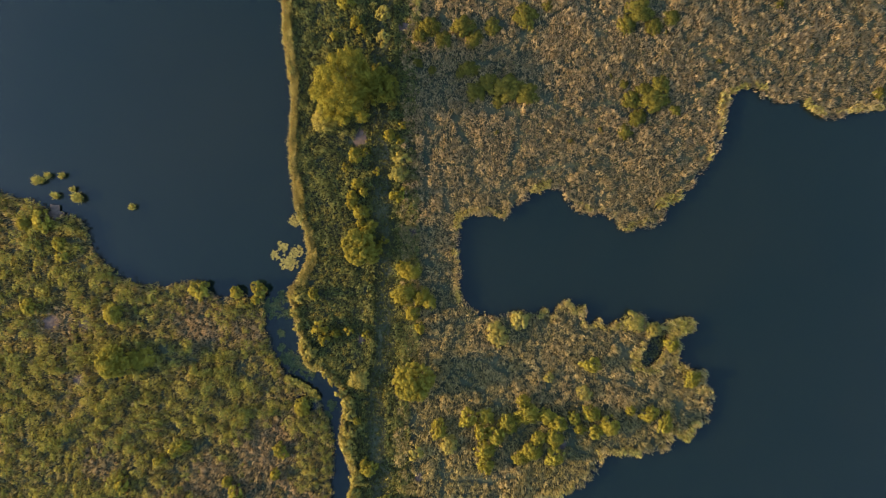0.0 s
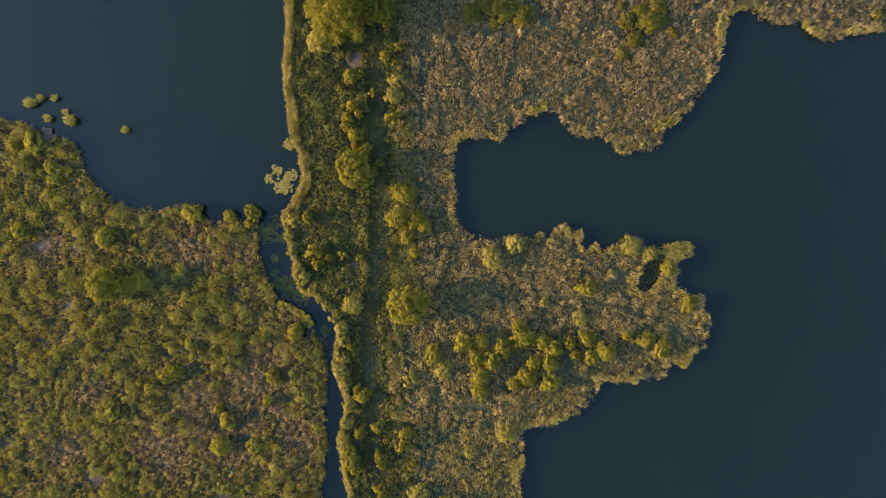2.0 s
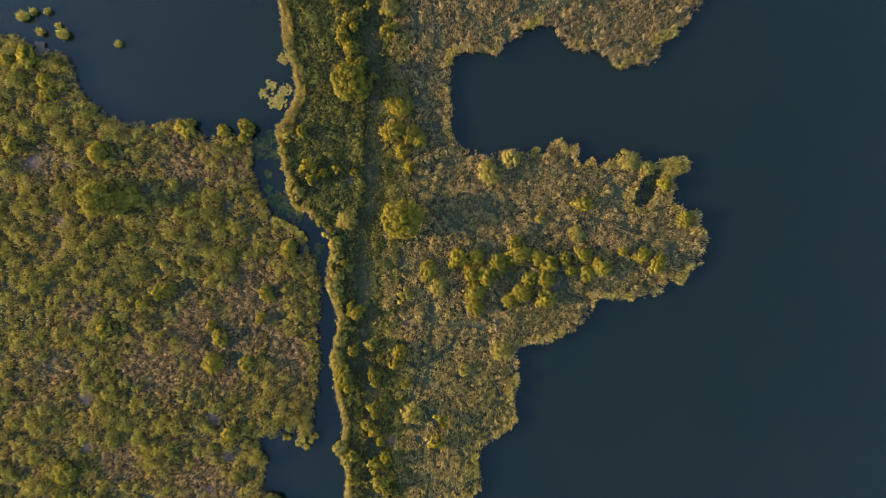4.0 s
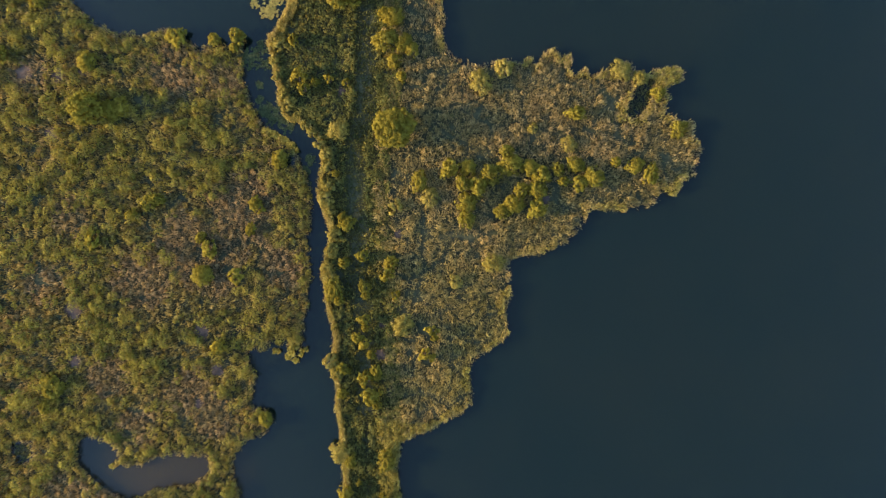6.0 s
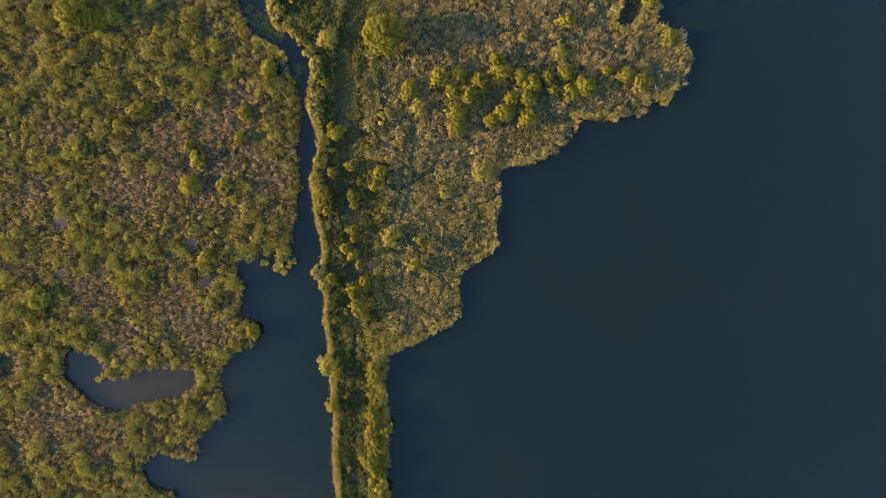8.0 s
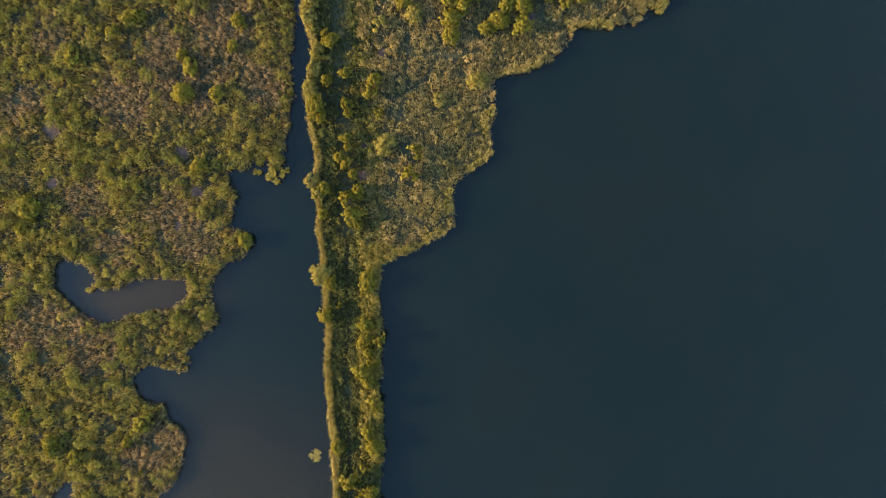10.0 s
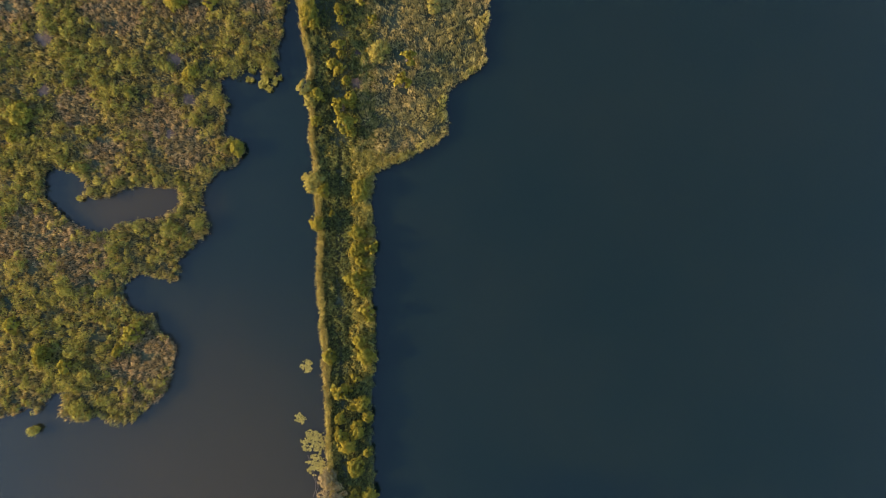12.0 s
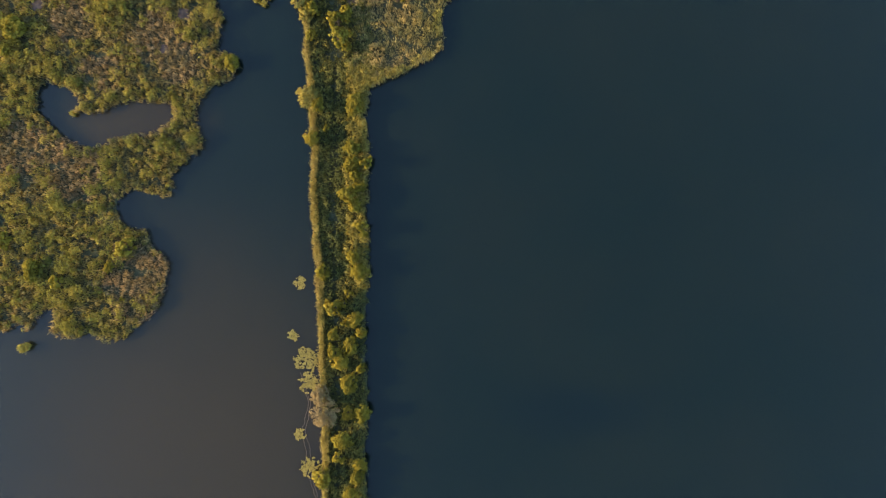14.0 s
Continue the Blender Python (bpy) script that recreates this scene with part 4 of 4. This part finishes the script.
def woody(name, radius, height, mat, seed, domes, spread, leaf, per_dome, flat, stems):
    """A tree or shrub at the origin: stems and limbs, and a crown of leaf sprays over many uneven domes."""
    g = np.random.default_rng(seed)
    root = new(name)
    low = height * (0.16 if stems == 1 else 0.14)
    c, r = [], []
    small, large = (0.06, 0.145) if stems == 1 else (0.12, 0.24)
    for k in range(domes):
        a, q = g.uniform(0, 2 * np.pi), np.sqrt(g.uniform(0, 1)) * spread
        lobe = 1 + (0.7 if radius > 5 else 0.35) * noise.noise(Vector((1.9 * math.cos(a) + seed, 1.9 * math.sin(a), 0)))
        lift = np.sqrt(max(0.0, 1 - (q / spread * 0.92) ** 2)) * (g.uniform(0.7, 1.0) if stems > 1 else g.uniform(0.05, 1.0) ** (0.9 if radius > 5 else 0.6))
        rr = radius * g.uniform(small, large) * (1.15 - 0.3 * q)
        q *= lobe
        c.append((radius * q * np.cos(a), radius * q * np.sin(a), low + (height - low) * lift * 0.85 - rr * 0.2))
        r.append(rr)
    c, r = np.array(c), np.array(r)
    bm = bmesh.new()
    girth = 0.035 * height + 0.02
    for s in range(stems):
        a = 2 * math.pi * s / stems + g.uniform(-0.4, 0.4)
        foot = (0.12 * radius * math.cos(a) * (stems > 1), 0.12 * radius * math.sin(a) * (stems > 1), -0.15)
        fork = (foot[0] * 3 + g.normal() * 0.05 * radius, foot[1] * 3 + g.normal() * 0.05 * radius, low * 0.8)
        tube(bm, foot, fork, girth if stems == 1 else girth * 0.6, girth * 0.45)
        for k in range(s, domes, stems * max(1, domes // 9)):
            mid = Vector(fork).lerp(Vector(c[k]), 0.55) + Vector((0, 0, 0.08 * height))
            tube(bm, fork, mid, girth * 0.38, girth * 0.22, 4)
            tube(bm, mid, c[k], girth * 0.22, girth * 0.06, 4)
    part("trunk", bm, BARK, root)
    v, f, nrm = leaves(c, r, np.maximum((per_dome * (r / r.mean()) ** 2).astype(int), 8), leaf, flat, seed, np.repeat([[0, 0, height * (-0.3 if stems == 1 else 0.1)]], domes, 0), 1.0)
    mesh_object("crown", v, f, mat, root, normals=nrm)
    return root


def grow(kinds, spots, group, height_of, wide=1.22):
    """Stand copies of the kinds at the spots (x, y, width); the first spots take the originals."""
    for k, (x, y, d) in enumerate(spots):
        kind = min(range(len(kinds)), key=lambda i: abs(math.log(kinds[i][1] / d)) + 0.25 * ((k + i) % 3))
        ob, width, high = kinds[kind]
        s = wide * d / width
        m = pose(x, y, 0.2, 0, 0, (k * 137) % 360) @ Matrix.Diagonal((s, s * (0.85 + 0.3 * ((k * 7) % 5) / 4), height_of(d) / high, 1))
        if ob.get("standing"):
            ob = copy_thing(ob, m)
        else:
            ob["standing"] = 1
            ob.matrix_basis = m
        tagged(ob, group=group)


def clear_unused(kinds):
    """Take away the sizes of which none was needed."""
    for ob, w, h in kinds:
        if not ob.get("standing"):
            for child in list(ob.children):
                bpy.data.objects.remove(child)
            bpy.data.objects.remove(ob)


def shrub_kinds(name, label, mat, seed, leaf=0.14):
    out = []
    for i, (w, h, n) in enumerate([(1.2, 1.1, 15), (1.3, 1.2, 17), (2.2, 1.8, 38), (2.4, 2.0, 42), (3.4, 2.6, 70), (3.6, 2.8, 76), (4.8, 3.6, 115)]):
        ob = woody(name, w / 2, h, mat, seed + i, n, 0.88, leaf, int(18 + 3.5 * w), 0.85, 3)
        out.append((tagged(ob, label, "shrub"), w, h))
    return out


def stand_shrubs():
    low = lambda d: 1.0 + 0.68 * d
    willow = shrub_kinds("willow_shrub", "rounded yellow-green willow shrub lit by low sun", WILLOW, 100, 0.125)
    for spots, group in ((DIKE_SHRUBS, "shrubs along the dike track"), (DIKE_SHRUBS_MID, "shrubs along the dike track"), (DIKE_SHRUBS_SOUTH, "shrubs along the dike track"),
                         (DIKE_SHRUBS_END, "shrubs along the dike track"), (HEADLAND_SHRUBS, "shrubs on the reed headland")):
        grow(willow, spots, group, low, 1.32 if spots is HEADLAND_SHRUBS else 1.2)
    alder = shrub_kinds("alder_shrub", "dark olive alder shrub among the reeds", ALDER, 200)
    for spots, group in ((NORTH_SHRUBS, "shrubs in the north reed bed"), (NORTH_SHRUBS_EAST, "shrubs in the north reed bed"), (SHADED_SHRUBS, "shrubs in the big willow's shade")):
        grow(alder, spots, group, lambda d: 0.8 + 0.42 * d, 1.1)
    bush = shrub_kinds("marsh_bush", "bright yellow-green bush standing out of the marsh", WILLOW, 300)
    for spots in (MARSH_SHRUBS, MARSH_SHRUBS_SOUTH):
        grow(bush, spots, "bushes on the marsh", lambda d: 0.9 + 0.62 * d)
    pale = shrub_kinds("sallow_shrub", "soft pale straw-yellow sallow bush with fine twigs", SALLOW, 400, 0.11)
    grow(pale, BANK_SHRUBS, "shrubs along the creek bank", lambda d: 0.9 + 0.55 * d, 1.2)
    grow(pale, SALLOWS[:-2], "pale sallow bushes", lambda d: 0.9 + 0.6 * d, 1.28)
    for kinds in (willow, alder, bush, pale):
        clear_unused(kinds)
    for k, (x, y, d) in enumerate(SALLOWS[-2:]):
        ob = woody("bare_willow", d * 0.6, 1.0 + 0.7 * d, TWIG, 450 + k, 60, 0.85, 0.11, 60, 0.9, 3)
        ob.matrix_basis = pose(x, y, 0.2)
        tagged(ob, "broad grey-brown half-bare willow bush at the water's edge", "shrub", group="half-bare willow bushes")


def stand_trees():
    for k, (x, y, d, h) in enumerate(TREES):
        ob = woody("willow_tree", d / 2, h, (TREE_LEAF, WILLOW, WILLOW, WILLOW, TREE_LEAF)[k], 500 + k, int(60 + d * 32), 0.95, 0.14, int(44 + 2 * d), 0.95, 1)
        ob.matrix_basis = pose(x, y, 0.2, 0, 0, 0)
        size = "large spreading" if d > 10 else "round-crowned"
        tagged(ob, size + " yellow-green willow tree casting a long shadow", "tree", group="willow trees")


stand_shrubs()
stand_trees()


# ---- things on and by the water ----
def lily_patch(x, y, d, k, mat, label):
    g = np.random.default_rng(700 + k)
    n = int(80 * d * d) + 20
    a, q = g.uniform(0, 2 * np.pi, n), np.sqrt(g.uniform(0, 1, n)) * d * 0.62
    px, py = q * np.cos(a), q * np.sin(a)
    keep = fbm(px + 9 * k, py, 0.55, 7) > 0.31 + 0.3 * (q / (d * 0.62)) ** 2
    px, py = px[keep], py[keep]
    n = len(px)
    r = g.uniform(0.08, 0.15, n)
    ring = np.linspace(0.35, 2 * np.pi - 0.05, 7)
    spin, tx, ty = g.uniform(0, 6.28, n), g.normal(-0.12, 0.3, n), g.normal(0, 0.3, n)
    cx = np.cos(ring[None] + spin[:, None]) * r[:, None]
    cy = np.sin(ring[None] + spin[:, None]) * r[:, None]
    rim = np.stack([px[:, None] + cx, py[:, None] + cy, 0.06 + 0.05 * g.uniform(0, 1, n)[:, None] + cx * tx[:, None] + cy * ty[:, None]], 2)
    mid = np.stack([px, py, 0.05 + 0 * px], 1)[:, None]
    v = np.concatenate([mid, rim], 1).reshape(-1, 3)
    base = 8 * np.arange(n)[:, None]
    f = np.concatenate([np.stack([base[:, 0], base[:, 0] + i, base[:, 0] + i + 1], 1) for i in range(1, 7)])
    ob = mesh_object("lily_patch", v, f, mat)
    ob.location = (x, y, 0.0)
    tagged(ob, label, "water lilies", kind="stuff")


def tussock(x, y, d, k):
    g = np.random.default_rng(800 + k)
    n = int(20 * d * d) + 8
    a, q = g.uniform(0, 2 * np.pi, n), np.sqrt(g.uniform(0, 1, n)) * d * 0.38
    px, py = q * np.cos(a) * 1.2, q * np.sin(a) * 0.8
    root = new("sedge_tussock")
    root.location = (x, y, 0)
    bm = bmesh.new()
    bmesh.ops.create_icosphere(bm, subdivisions=2, radius=d * 0.4, matrix=Matrix.Diagonal((1.15, 0.85, 0.35, 1)))
    for w in bm.verts:
        w.co *= 1 + 0.25 * noise.noise(w.co * 1.7 + Vector((k, 0, 0)))
    part("root_mound", bm, SOIL, root)
    v, f, nrm = blades(px, py, 0.1 + 0 * px, 0.5 + 0.3 * d + 0.3 * g.uniform(0, 1, n), 9, 0.55, 0.09, g)
    mesh_object("sedge_leaves", v, f, TUFT, root, normals=nrm)
    tagged(root, "yellow-green sedge tussock standing alone in the water", "tussock", group="tussocks in the water")


def bare_patch(x, y, d, k):
    bm = bmesh.new()
    ring = []
    for i in range(18):
        a = 2 * math.pi * i / 18
        q = d * 0.62 * (1 + 0.7 * noise.noise(Vector((math.cos(a) * 1.5 + k * 3, math.sin(a) * 1.5, 0))))
        ring.append(bm.verts.new((q * math.cos(a), q * math.sin(a), 0.0)))
    top = bm.verts.new((0, 0, 0.12))
    for i in range(18):
        bm.faces.new((top, ring[i], ring[(i + 1) % 18]))
    me = bpy.data.meshes.new("bare_ground")
    bm.to_mesh(me)
    bm.free()
    me.materials.append(PEAT)
    ob = new("bare_ground", me)
    ob.location = (x, y, 0.42)
    tagged(ob, "patch of trampled bare pinkish-brown peat", "bare ground", kind="structure")


for k, spot in enumerate(LILIES):
    lily_patch(spot[0], spot[1], spot[2] * 1.3, k, LILY, "floating patch of straw-green water lily leaves by the dike")
for k, spot in enumerate(CREEK_LILIES):
    lily_patch(*spot, k + 40, WEED, "dull blue-green pond lily leaves filling the creek")
for k, spot in enumerate(TUSSOCKS):
    tussock(spot[0], spot[1], spot[2] * 0.82, k)
for k, spot in enumerate(BARE):
    bare_patch(*spot, k)


def weed_strand(points, k):
    """A thin strand of drifting weed lying along the water."""
    bm = bmesh.new()
    p = [Vector((x + 0.25 * noise.noise(Vector((x, y, k))), y, 0.03)) for x, y in points]
    rows = []
    for i, q in enumerate(p):
        d = (p[min(i + 1, len(p) - 1)] - p[max(i - 1, 0)]).normalized()
        side = Vector((-d.y, d.x, 0)) * 0.04
        rows.append([bm.verts.new(q + side * math.cos(a) + Vector((0, 0, 0.04 * math.sin(a)))) for a in (0, math.pi / 2, math.pi, 1.5 * math.pi)])
    for a, b in zip(rows[:-1], rows[1:]):
        for j in range(4):
            bm.faces.new((a[j], a[(j + 1) % 4], b[(j + 1) % 4], b[j]))
    me = bpy.data.meshes.new("weed_strand")
    bm.to_mesh(me)
    bm.free()
    me.materials.append(BARK)
    tagged(new("weed_strand", me), "thin brown strand of weed drifting by the dike", "weed", group="weed strands")


def strand_path(k):
    p = np.array(STRAND)
    t = np.linspace(0, 1, 40)
    u = np.linspace(0, 1, len(p))
    return [(np.interp(s, u, p[:, 0]) + 0.9 * k * (0.5 + 0.5 * math.sin(4 * s)), np.interp(s, u, p[:, 1])) for s in t]


for k in (0, 1):
    weed_strand(strand_path(k), k)
